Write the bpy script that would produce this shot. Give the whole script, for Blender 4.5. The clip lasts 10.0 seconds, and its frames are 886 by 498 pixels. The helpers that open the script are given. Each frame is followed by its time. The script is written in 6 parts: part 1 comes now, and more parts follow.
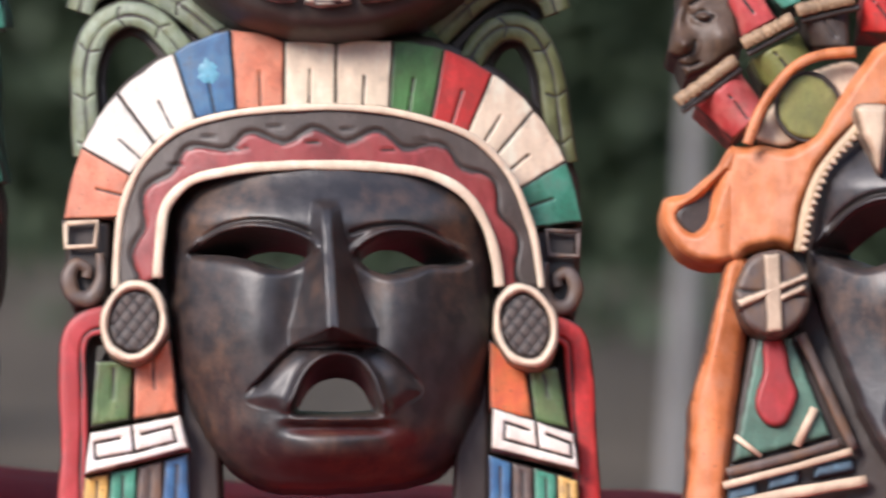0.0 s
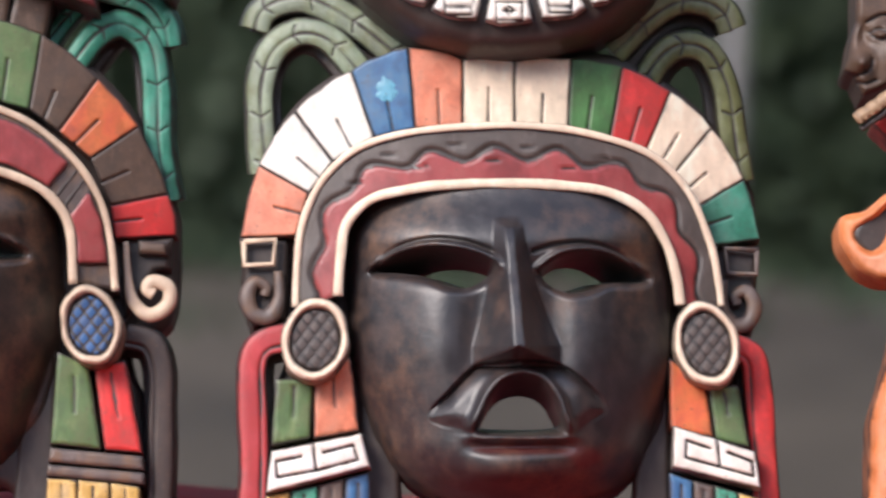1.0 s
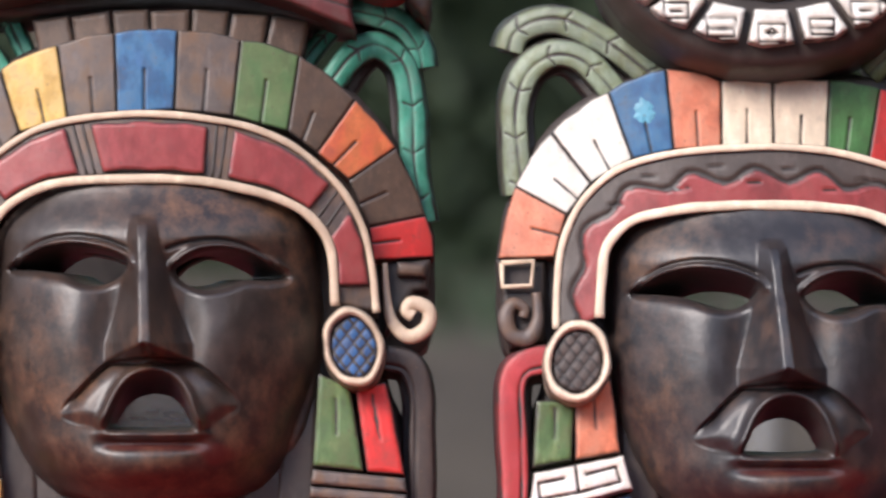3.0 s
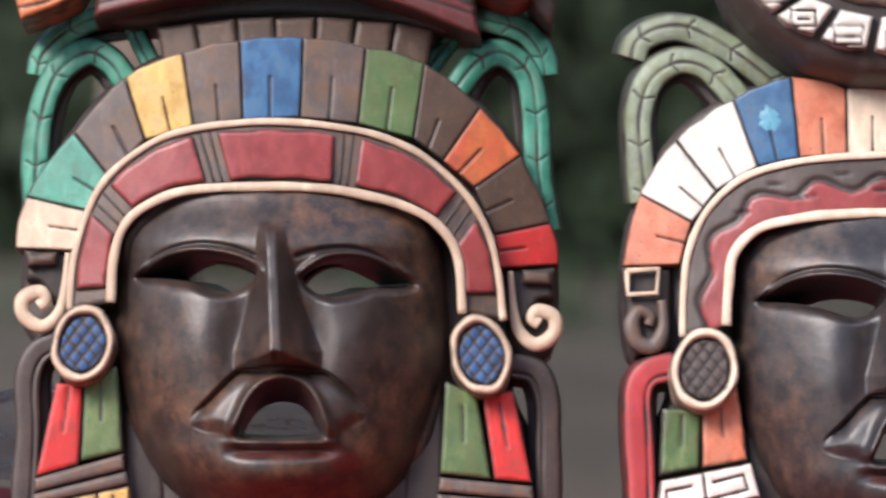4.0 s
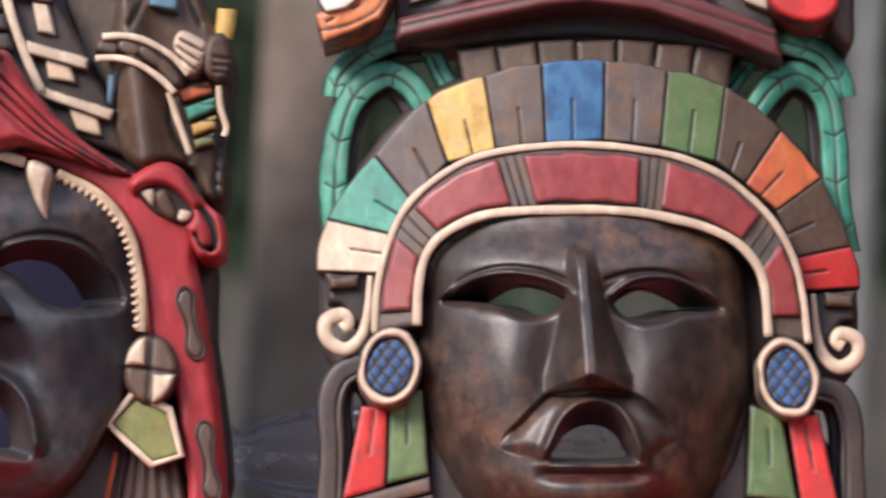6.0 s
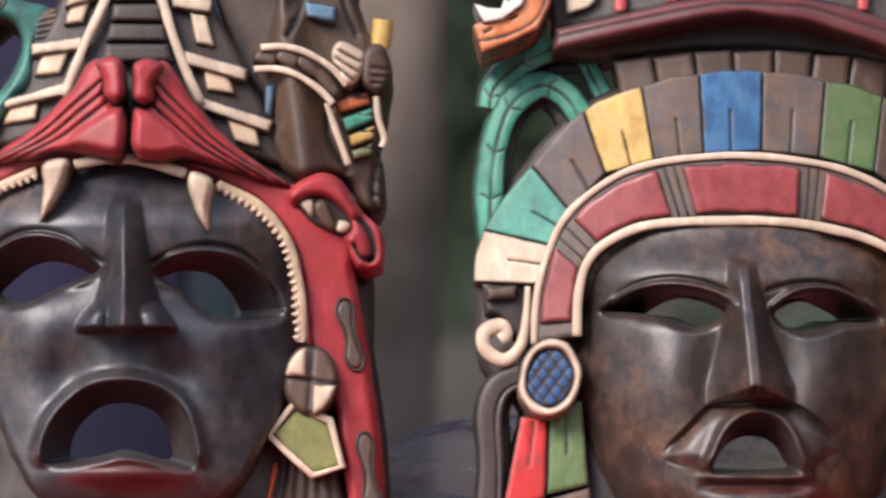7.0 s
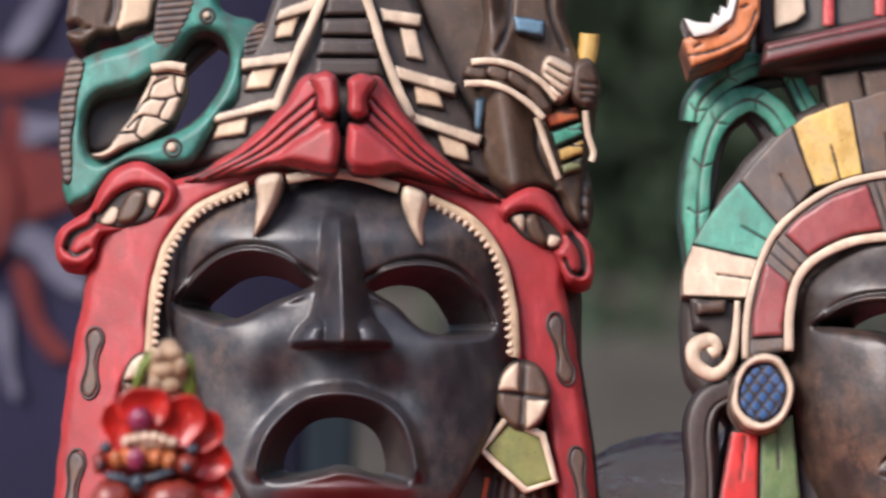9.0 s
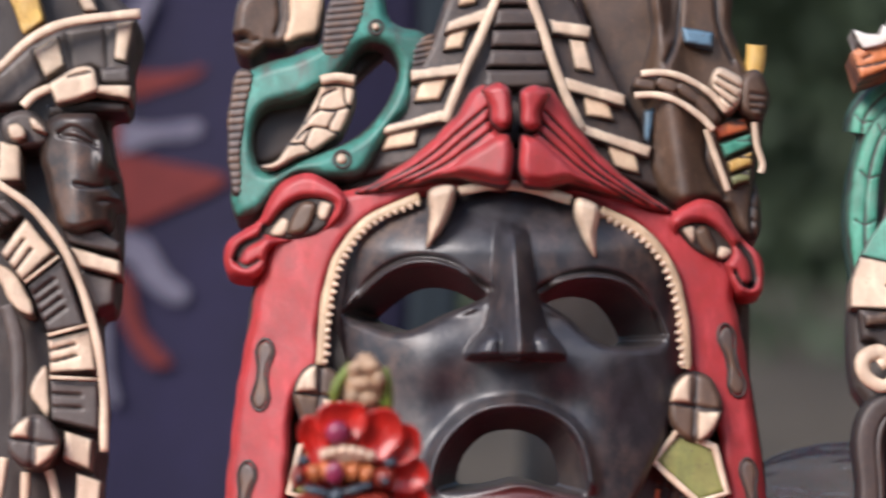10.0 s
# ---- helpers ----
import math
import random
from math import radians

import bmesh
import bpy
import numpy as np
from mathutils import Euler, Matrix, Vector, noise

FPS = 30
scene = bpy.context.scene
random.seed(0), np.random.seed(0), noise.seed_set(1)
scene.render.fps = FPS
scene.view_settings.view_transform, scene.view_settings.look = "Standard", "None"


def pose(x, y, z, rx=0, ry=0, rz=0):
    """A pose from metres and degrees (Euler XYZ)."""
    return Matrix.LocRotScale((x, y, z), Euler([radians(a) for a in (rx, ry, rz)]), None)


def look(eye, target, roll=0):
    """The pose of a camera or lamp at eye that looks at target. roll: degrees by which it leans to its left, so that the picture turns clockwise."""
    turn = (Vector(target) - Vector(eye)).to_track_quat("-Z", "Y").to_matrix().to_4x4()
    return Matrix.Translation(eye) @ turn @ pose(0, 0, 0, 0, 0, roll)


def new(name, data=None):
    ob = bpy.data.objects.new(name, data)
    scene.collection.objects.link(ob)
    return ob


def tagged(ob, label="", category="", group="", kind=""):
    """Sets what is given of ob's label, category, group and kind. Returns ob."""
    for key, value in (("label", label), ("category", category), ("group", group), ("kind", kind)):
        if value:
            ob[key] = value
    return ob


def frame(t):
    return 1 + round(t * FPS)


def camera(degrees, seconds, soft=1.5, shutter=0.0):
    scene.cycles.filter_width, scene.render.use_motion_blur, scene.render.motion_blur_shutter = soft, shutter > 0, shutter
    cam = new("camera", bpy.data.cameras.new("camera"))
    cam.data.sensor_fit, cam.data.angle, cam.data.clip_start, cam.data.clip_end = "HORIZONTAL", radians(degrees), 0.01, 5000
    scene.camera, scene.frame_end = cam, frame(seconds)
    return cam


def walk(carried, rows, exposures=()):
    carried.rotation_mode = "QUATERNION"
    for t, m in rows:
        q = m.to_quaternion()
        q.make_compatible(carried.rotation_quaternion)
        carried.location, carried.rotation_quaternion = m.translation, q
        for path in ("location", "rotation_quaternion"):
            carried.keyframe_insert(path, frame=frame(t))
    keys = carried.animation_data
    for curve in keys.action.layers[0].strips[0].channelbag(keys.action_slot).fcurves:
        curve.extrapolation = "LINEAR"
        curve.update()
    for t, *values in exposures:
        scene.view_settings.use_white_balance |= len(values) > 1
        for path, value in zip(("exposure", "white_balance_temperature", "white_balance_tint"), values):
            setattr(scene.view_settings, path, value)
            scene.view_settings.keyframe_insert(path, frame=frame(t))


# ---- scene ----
# The camera slides to its left past a row of carved masks, leaning a little.
DIST, ROLL, EYE = 1.8, 2.3, 1.0
cam = camera(14.3, 10.0, soft=2.5, shutter=0.5)
TOP = EYE - 0.152  # the table
SLIDE = [
    (0.0, 0.0, 0.0), (0.5, -0.0498, 0.0038), (1.0, -0.091, 0.0055), (1.5, -0.1297, 0.0073),
    (2.0, -0.1594, 0.0088), (2.5, -0.1922, 0.0102), (4.0, -0.2865, 0.0125), (4.5, -0.3266, 0.0133),
    (5.0, -0.3625, 0.0141), (5.5, -0.3979, 0.0166), (6.0, -0.4403, 0.0179), (7.5, -0.5531, 0.0211),
    (8.0, -0.5788, 0.0217), (8.5, -0.6007, 0.0223), (9.0, -0.6271, 0.0232), (9.5, -0.6638, 0.0233),
    (10.0, -0.7131, 0.0256),
]
walk(cam, [(t, look((x, -DIST, EYE + z), (x, 0, EYE + z), ROLL)) for t, x, z in SLIDE])
# a long lens, opened up: the woods behind lie out of focus
cam.data.dof.use_dof = True
cam.data.dof.focus_distance = DIST - 0.03
cam.data.dof.aperture_fstop = 6.0

# ---- light: open shade, bright sky from above and from the left ----
SUN_UP, SUN_TURN = 36, -45
world = bpy.data.worlds.new("sky")
scene.world = world
world.use_nodes = True
wn = world.node_tree
sky = wn.nodes.new("ShaderNodeTexSky")
sky.sky_type, sky.sun_disc = "NISHITA", False
sky.sun_elevation, sky.sun_rotation = radians(SUN_UP), radians(180 + SUN_TURN)
wn.nodes["Background"].inputs[1].default_value = 0.16
wn.links.new(sky.outputs[0], wn.nodes["Background"].inputs[0])
sun = new("sun", bpy.data.lights.new("sun", "SUN"))
sun.data.energy, sun.data.angle, sun.data.color = 2.65, radians(26), (1.0, 0.905, 0.865)
sun.matrix_world = look((0, 0, 0), (math.sin(radians(-SUN_TURN)) * math.cos(radians(SUN_UP)), math.cos(radians(SUN_TURN)) * math.cos(radians(SUN_UP)), -math.sin(radians(SUN_UP))))
scene.view_settings.exposure = 0.98


# ---- materials ----
def nodes_of(name, rough=0.5, metal=0.0):
    mat = bpy.data.materials.new(name)
    mat.use_nodes = True
    tree = mat.node_tree
    bsdf = tree.nodes["Principled BSDF"]
    bsdf.inputs["Roughness"].default_value = rough
    bsdf.inputs["Metallic"].default_value = metal
    return mat, tree, bsdf


def node(tree, kind, **sets):
    n = tree.nodes.new(kind)
    for key, value in sets.items():
        n.inputs[key.replace("_", " ")].default_value = value
    return n


def mix(tree, fac, a, b, mode="MIX"):
    n = tree.nodes.new("ShaderNodeMix")
    n.data_type, n.blend_type = "RGBA", mode
    for socket, value in ((n.inputs[0], fac), (n.inputs[6], a), (n.inputs[7], b)):
        if isinstance(value, (int, float)):
            socket.default_value = value
        elif isinstance(value, tuple):
            socket.default_value = (*value, 1) if len(value) == 3 else value
        else:
            tree.links.new(value, socket)
    return n.outputs[2]


def ramp(tree, value, lo, hi):
    n = tree.nodes.new("ShaderNodeMapRange")
    n.inputs[1].default_value, n.inputs[2].default_value = lo, hi
    tree.links.new(value, n.inputs[0])
    return n.outputs[0]


def bump(tree, bsdf, height, strength, distance):
    n = tree.nodes.new("ShaderNodeBump")
    n.inputs["Strength"].default_value, n.inputs["Distance"].default_value = strength, distance
    tree.links.new(height, n.inputs["Height"])
    tree.links.new(n.outputs[0], bsdf.inputs["Normal"])


WASH_SHADE = (0.038, 0.030, 0.028)


def paint(name, rgb, rough=0.45, worn=(0.10, 0.06, 0.045), age=0.45, spot=None):
    """Brushed paint on carved wood, rubbed and washed dark in the carved lines; board sides carry painted shade."""
    mat, tree, bsdf = nodes_of(name, rough)
    where = tree.nodes.new("ShaderNodeTexCoord").outputs["Object"]
    info = tree.nodes.new("ShaderNodeObjectInfo")
    shift = tree.nodes.new("ShaderNodeVectorMath")
    shift.operation = "MULTIPLY_ADD"
    tree.links.new(info.outputs["Random"], shift.inputs[1])
    shift.inputs[0].default_value = (3, 5, 7)
    tree.links.new(where, shift.inputs[2])
    big = node(tree, "ShaderNodeTexNoise", Scale=38.0, Detail=5.0, Roughness=0.65)
    fine = node(tree, "ShaderNodeTexNoise", Scale=420.0, Detail=4.0, Roughness=0.7)
    streak = node(tree, "ShaderNodeTexNoise", Scale=90.0, Detail=3.0)
    for n in (big, fine):
        tree.links.new(shift.outputs[0], n.inputs["Vector"])
    stretch = tree.nodes.new("ShaderNodeMapping")
    stretch.inputs["Scale"].default_value = (1.3, 1.0, 0.85)
    tree.links.new(shift.outputs[0], stretch.inputs[0])
    tree.links.new(stretch.outputs[0], streak.inputs["Vector"])
    dark = tuple(c * (0.85 - 0.5 * age) for c in rgb)
    col = mix(tree, ramp(tree, big.outputs[0], 0.35, 0.66), dark, rgb)
    # brush marks: lean and full paint, drawn out along one way
    brush = node(tree, "ShaderNodeTexNoise", Scale=120.0, Detail=5.0, Roughness=0.62)
    drawn = tree.nodes.new("ShaderNodeMapping")
    drawn.inputs["Rotation"].default_value = (0.0, 0.5, 0.0)
    drawn.inputs["Scale"].default_value = (1.0, 0.6, 0.38)
    tree.links.new(shift.outputs[0], drawn.inputs[0])
    tree.links.new(drawn.outputs[0], brush.inputs["Vector"])
    lean = tuple(c * 0.66 + w * 0.10 for c, w in zip(rgb, worn))
    col = mix(tree, mix(tree, 0.75, (0, 0, 0), ramp(tree, brush.outputs[0], 0.50, 0.68)), col, lean)
    full = tuple(min(0.85, c * 1.28 + 0.012) for c in rgb)
    col = mix(tree, mix(tree, 0.6, (0, 0, 0), ramp(tree, brush.outputs[0], 0.47, 0.33)), col, full)
    if spot:
        col = mix(tree, ramp(tree, streak.outputs[0], 0.42, 0.76), col, spot)
    col = mix(tree, mix(tree, age, (0, 0, 0), ramp(tree, streak.outputs[0], 0.56, 0.78)), col, worn)
    col = mix(tree, mix(tree, age * 0.6, (0, 0, 0), ramp(tree, fine.outputs[0], 0.55, 0.75)), col, worn)
    # rubbed dirt and small knocks
    dirt = node(tree, "ShaderNodeTexNoise", Scale=16.0, Detail=8.0, Roughness=0.72)
    knock = node(tree, "ShaderNodeTexVoronoi", Scale=150.0)
    for n in (dirt, knock):
        tree.links.new(shift.outputs[0], n.inputs["Vector"])
    col = mix(tree, mix(tree, age * 0.9, (0, 0, 0), ramp(tree, dirt.outputs[0], 0.50, 0.70)), col, (0.055, 0.036, 0.028))
    col = mix(tree, mix(tree, 0.45, (0, 0, 0), ramp(tree, knock.outputs["Distance"], 0.13, 0.06)), col, worn)
    groove_shade = tree.nodes.new("ShaderNodeAttribute")
    groove_shade.attribute_name = "groove_shade"
    broken = tree.nodes.new("ShaderNodeMath")
    broken.operation = "MULTIPLY_ADD"
    broken.use_clamp = True
    tree.links.new(ramp(tree, streak.outputs[0], 0.25, 0.8), broken.inputs[0])
    broken.inputs[1].default_value = -0.55
    tree.links.new(groove_shade.outputs["Fac"], broken.inputs[2])
    lines = tree.nodes.new("ShaderNodeMath")
    lines.operation = "MULTIPLY"
    lines.use_clamp = True
    tree.links.new(broken.outputs[0], lines.inputs[0])
    lines.inputs[1].default_value = 1.55
    col = mix(tree, lines.outputs[0], col, WASH_SHADE)
    tree.links.new(col, bsdf.inputs["Base Color"])
    rr = tree.nodes.new("ShaderNodeMapRange")
    rr.inputs[3].default_value, rr.inputs[4].default_value = rough - 0.1, rough + 0.18
    tree.links.new(big.outputs[0], rr.inputs[0])
    tree.links.new(rr.outputs[0], bsdf.inputs["Roughness"])
    bump(tree, bsdf, mix(tree, 0.35, brush.outputs[0], fine.outputs[0]), 0.45, 0.0009)
    return mat


def stained_wood(name, rgb, red, rough=0.35):
    """Dark stained, waxed wood with a reddish ground rubbed through and painted lips."""
    mat, tree, bsdf = nodes_of(name, rough)
    where = tree.nodes.new("ShaderNodeTexCoord").outputs["Object"]
    stretch = tree.nodes.new("ShaderNodeMapping")
    stretch.inputs["Scale"].default_value = (1.15, 1.0, 0.85)
    tree.links.new(where, stretch.inputs[0])
    big = node(tree, "ShaderNodeTexNoise", Scale=17.0, Detail=3.5, Roughness=0.5)
    mid = node(tree, "ShaderNodeTexNoise", Scale=95.0, Detail=5.0, Roughness=0.7)
    grain = node(tree, "ShaderNodeTexNoise", Scale=330.0, Detail=3.0)
    for n in (big, mid, grain):
        tree.links.new(stretch.outputs[0], n.inputs["Vector"])
    col = mix(tree, ramp(tree, big.outputs[0], 0.41, 0.64), rgb, red)
    col = mix(tree, ramp(tree, mid.outputs[0], 0.40, 0.72), tuple(c * 0.5 for c in rgb), col)
    # lip paint, then the dark of carved lines and shade painted into openings
    for attr, tone in (("lip", (0.10, 0.009, 0.009)), ("groove_shade", WASH_SHADE)):
        a = tree.nodes.new("ShaderNodeAttribute")
        a.attribute_name = attr
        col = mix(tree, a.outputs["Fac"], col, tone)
    tree.links.new(col, bsdf.inputs["Base Color"])
    rr = tree.nodes.new("ShaderNodeMapRange")
    rr.inputs[3].default_value, rr.inputs[4].default_value = rough - 0.06, rough + 0.2
    tree.links.new(mid.outputs[0], rr.inputs[0])
    tree.links.new(rr.outputs[0], bsdf.inputs["Roughness"])
    cuts = node(tree, "ShaderNodeTexVoronoi", Scale=75.0)
    tree.links.new(stretch.outputs[0], cuts.inputs["Vector"])
    tooled = mix(tree, 0.35, mix(tree, 0.5, mid.outputs[0], cuts.outputs["Distance"]), grain.outputs[0])
    bsdf.inputs["Specular IOR Level"].default_value = 0.64
    bump(tree, bsdf, tooled, 0.35, 0.0011)
    return mat


def cloudy(name, a, b, scale, rough=0.9, detail=4.0, bumpy=0.0):
    mat, tree, bsdf = nodes_of(name, rough)
    where = tree.nodes.new("ShaderNodeTexCoord").outputs["Object"]
    n = node(tree, "ShaderNodeTexNoise", Scale=scale, Detail=detail, Roughness=0.6)
    tree.links.new(where, n.inputs["Vector"])
    f = node(tree, "ShaderNodeTexNoise", Scale=scale * 9, Detail=3.0)
    tree.links.new(where, f.inputs["Vector"])
    col = mix(tree, ramp(tree, n.outputs[0], 0.35, 0.68), a, b)
    col = mix(tree, mix(tree, 0.5, (0, 0, 0), ramp(tree, f.outputs[0], 0.45, 0.8)), col, a)
    tree.links.new(col, bsdf.inputs["Base Color"])
    if bumpy:
        bump(tree, bsdf, f.outputs[0], 0.6, bumpy)
    return mat


CREAM = paint("cream_paint", (0.71, 0.535, 0.385), age=0.28, worn=(0.42, 0.26, 0.16))
IVORY = paint("ivory_paint", (0.90, 0.71, 0.53), age=0.18, worn=(0.48, 0.31, 0.20))
WHITE = paint("white_paint", (0.87, 0.80, 0.71), age=0.16, worn=(0.5, 0.34, 0.22))
BLUE = paint("blue_paint", (0.034, 0.120, 0.275), spot=(0.06, 0.20, 0.37))
ORANGE = paint("orange_paint", (0.66, 0.17, 0.055), spot=(0.72, 0.12, 0.05))
SALMON = paint("salmon_paint", (0.70, 0.20, 0.105), spot=(0.7, 0.27, 0.16))
GREEN = paint("green_paint", (0.14, 0.20, 0.075), spot=(0.055, 0.15, 0.045))
LEAF = paint("leaf_paint", (0.06, 0.17, 0.045))
RED = paint("red_paint", (0.70, 0.036, 0.032))
PINKRED = paint("rose_paint", (0.46, 0.050, 0.056), age=0.4, worn=(0.20, 0.05, 0.04), spot=(0.42, 0.028, 0.03))
TEAL = paint("teal_paint", (0.045, 0.28, 0.18), spot=(0.11, 0.37, 0.27))
MINT = paint("mint_paint", (0.09, 0.34, 0.245), spot=(0.05, 0.27, 0.20))
SERPENT = paint("serpent_paint", (0.065, 0.29, 0.23), age=0.6, spot=(0.045, 0.13, 0.11))
GOLDOLIVE = paint("gold_olive_paint", (0.26, 0.25, 0.075), spot=(0.19, 0.22, 0.06))
CORAL = paint("coral_paint", (0.62, 0.072, 0.072), spot=(0.66, 0.17, 0.15))
HATRED = paint("dark_maroon_paint", (0.17, 0.030, 0.030), spot=(0.11, 0.025, 0.025))
SLATE = paint("slate_paint", (0.104, 0.082, 0.072), age=0.45, worn=(0.07, 0.045, 0.035))
STEP = paint("step_brown", (0.066, 0.043, 0.034), worn=(0.14, 0.082, 0.050), spot=(0.036, 0.027, 0.026))
OLIVE = paint("olive_paint", (0.165, 0.175, 0.062), spot=(0.21, 0.23, 0.12))
SAGE = paint("sage_paint", (0.25, 0.30, 0.21), worn=(0.13, 0.11, 0.06), age=0.55, spot=(0.16, 0.19, 0.09))
MAROON = paint("maroon_paint", (0.30, 0.045, 0.045), rough=0.36, age=0.3, spot=(0.36, 0.07, 0.065))
GREY = paint("grey_brown_paint", (0.136, 0.102, 0.090), age=0.45, worn=(0.12, 0.062, 0.036), spot=(0.19, 0.110, 0.064))
BROWN = paint("brown_stain", (0.112, 0.064, 0.040), age=0.5, worn=(0.20, 0.115, 0.062), spot=(0.045, 0.028, 0.021))
YELLOW = paint("yellow_paint", (0.70, 0.42, 0.10), spot=(0.74, 0.5, 0.2))
TERRA = paint("orange_stain", (0.62, 0.19, 0.06), age=0.25, spot=(0.7, 0.28, 0.14))
SKYBLUE = paint("dull_blue_paint", (0.12, 0.22, 0.30))
SEA = paint("sea_green_paint", (0.12, 0.24, 0.18))
NAVY = paint("deep_blue_paint", (0.022, 0.085, 0.24), spot=(0.032, 0.125, 0.31))
BODY = paint("dark_wood", (0.048, 0.035, 0.030), rough=0.45, age=0.25)
FACE = stained_wood("stained_wood", (0.036, 0.031, 0.034), (0.125, 0.066, 0.038))
FACE_COOL = stained_wood("cool_stained_wood", (0.041, 0.039, 0.047), (0.120, 0.074, 0.052))
FACE_RED = stained_wood("reddish_stained_wood", (0.050, 0.033, 0.027), (0.165, 0.080, 0.042))

# ---- carving tools. Drawings are in units of 0.288 mm on the plane of the row ----
U, LEAN_K = 1 / 3472, 0.16


def spot_at(x, y, w):
    """A drawn point with its relief w (metres towards the viewer) on a board that leans back."""
    x, z, w = (np.asarray(x) - 784) * U, (441 - np.asarray(y)) * U, np.asarray(w)
    s = 1 - (w - LEAN_K * z) / DIST
    return np.stack(np.broadcast_arrays(x * s, LEAN_K * z - w, z * s), -1)


def curve(points, closed=False, steps=6):
    """A smooth line through the points."""
    p = np.array(points, float)
    n, out = len(p), []
    for i in range(n if closed else n - 1):
        a, b, c, d = (p[(i + k) % n] if closed else p[min(max(i + k, 0), n - 1)] for k in (-1, 0, 1, 2))
        for t in np.arange(steps) / steps:
            out.append(0.5 * (2 * b + (c - a) * t + (2 * a - 5 * b + 4 * c - d) * t * t + (3 * b - a - 3 * c + d) * t ** 3))
    if not closed:
        out.append(p[-1])
    return np.array(out)


def near(x, y, line, closed=False):
    """Distance to a line and the nearest points on it; inside a closed one the distance is positive."""
    q = np.stack([x, y], -1).reshape(-1, 1, 2)
    a = np.asarray(line, float)
    b = np.roll(a, -1, 0) if closed else a[1:]
    a = a if closed else a[:-1]
    ab = b - a
    best, foot = np.full(len(q), 1e9), np.zeros((len(q), 2))
    odd = np.zeros(len(q), bool)
    for k in range(0, len(q), 20000):
        s = slice(k, k + 20000)
        t = np.clip(((q[s] - a) * ab).sum(-1) / np.maximum((ab * ab).sum(-1), 1e-9), 0, 1)
        c = a + ab * t[..., None]
        d = np.linalg.norm(q[s] - c, axis=-1)
        i = d.argmin(1)
        r = np.arange(len(i))
        best[s], foot[s] = d[r, i], c[r, i]
        if closed:
            with np.errstate(divide="ignore", invalid="ignore"):
                cross = ((a[:, 1] > q[s, :, 1]) != (b[:, 1] > q[s, :, 1])) & (q[s, :, 0] < ab[:, 0] * (q[s, :, 1] - a[:, 1]) / ab[:, 1] + a[:, 0])
            odd[s] = cross.sum(1) % 2 == 1
    if closed:
        best = np.where(odd, best, -best)
    return best.reshape(x.shape), foot.reshape(*x.shape, 2)


def ease(v):
    v = np.clip(v, 0, 1)
    return v * v * (3 - 2 * v)


def finish(name, verts, faces, mat, parent, label="", smooth=True, attrs=()):
    me = bpy.data.meshes.new(name)
    me.from_pydata([tuple(v) for v in verts], [], faces)
    for key, values in attrs:
        me.attributes.new(key, "FLOAT", "POINT").data.foreach_set("value", np.asarray(values, np.float32))
    me.materials.append(mat)
    me.polygons.foreach_set("use_smooth", [smooth] * len(me.polygons))
    ob = new(name, me)
    ob.parent = parent
    if label:
        ob["label"] = label
    return ob


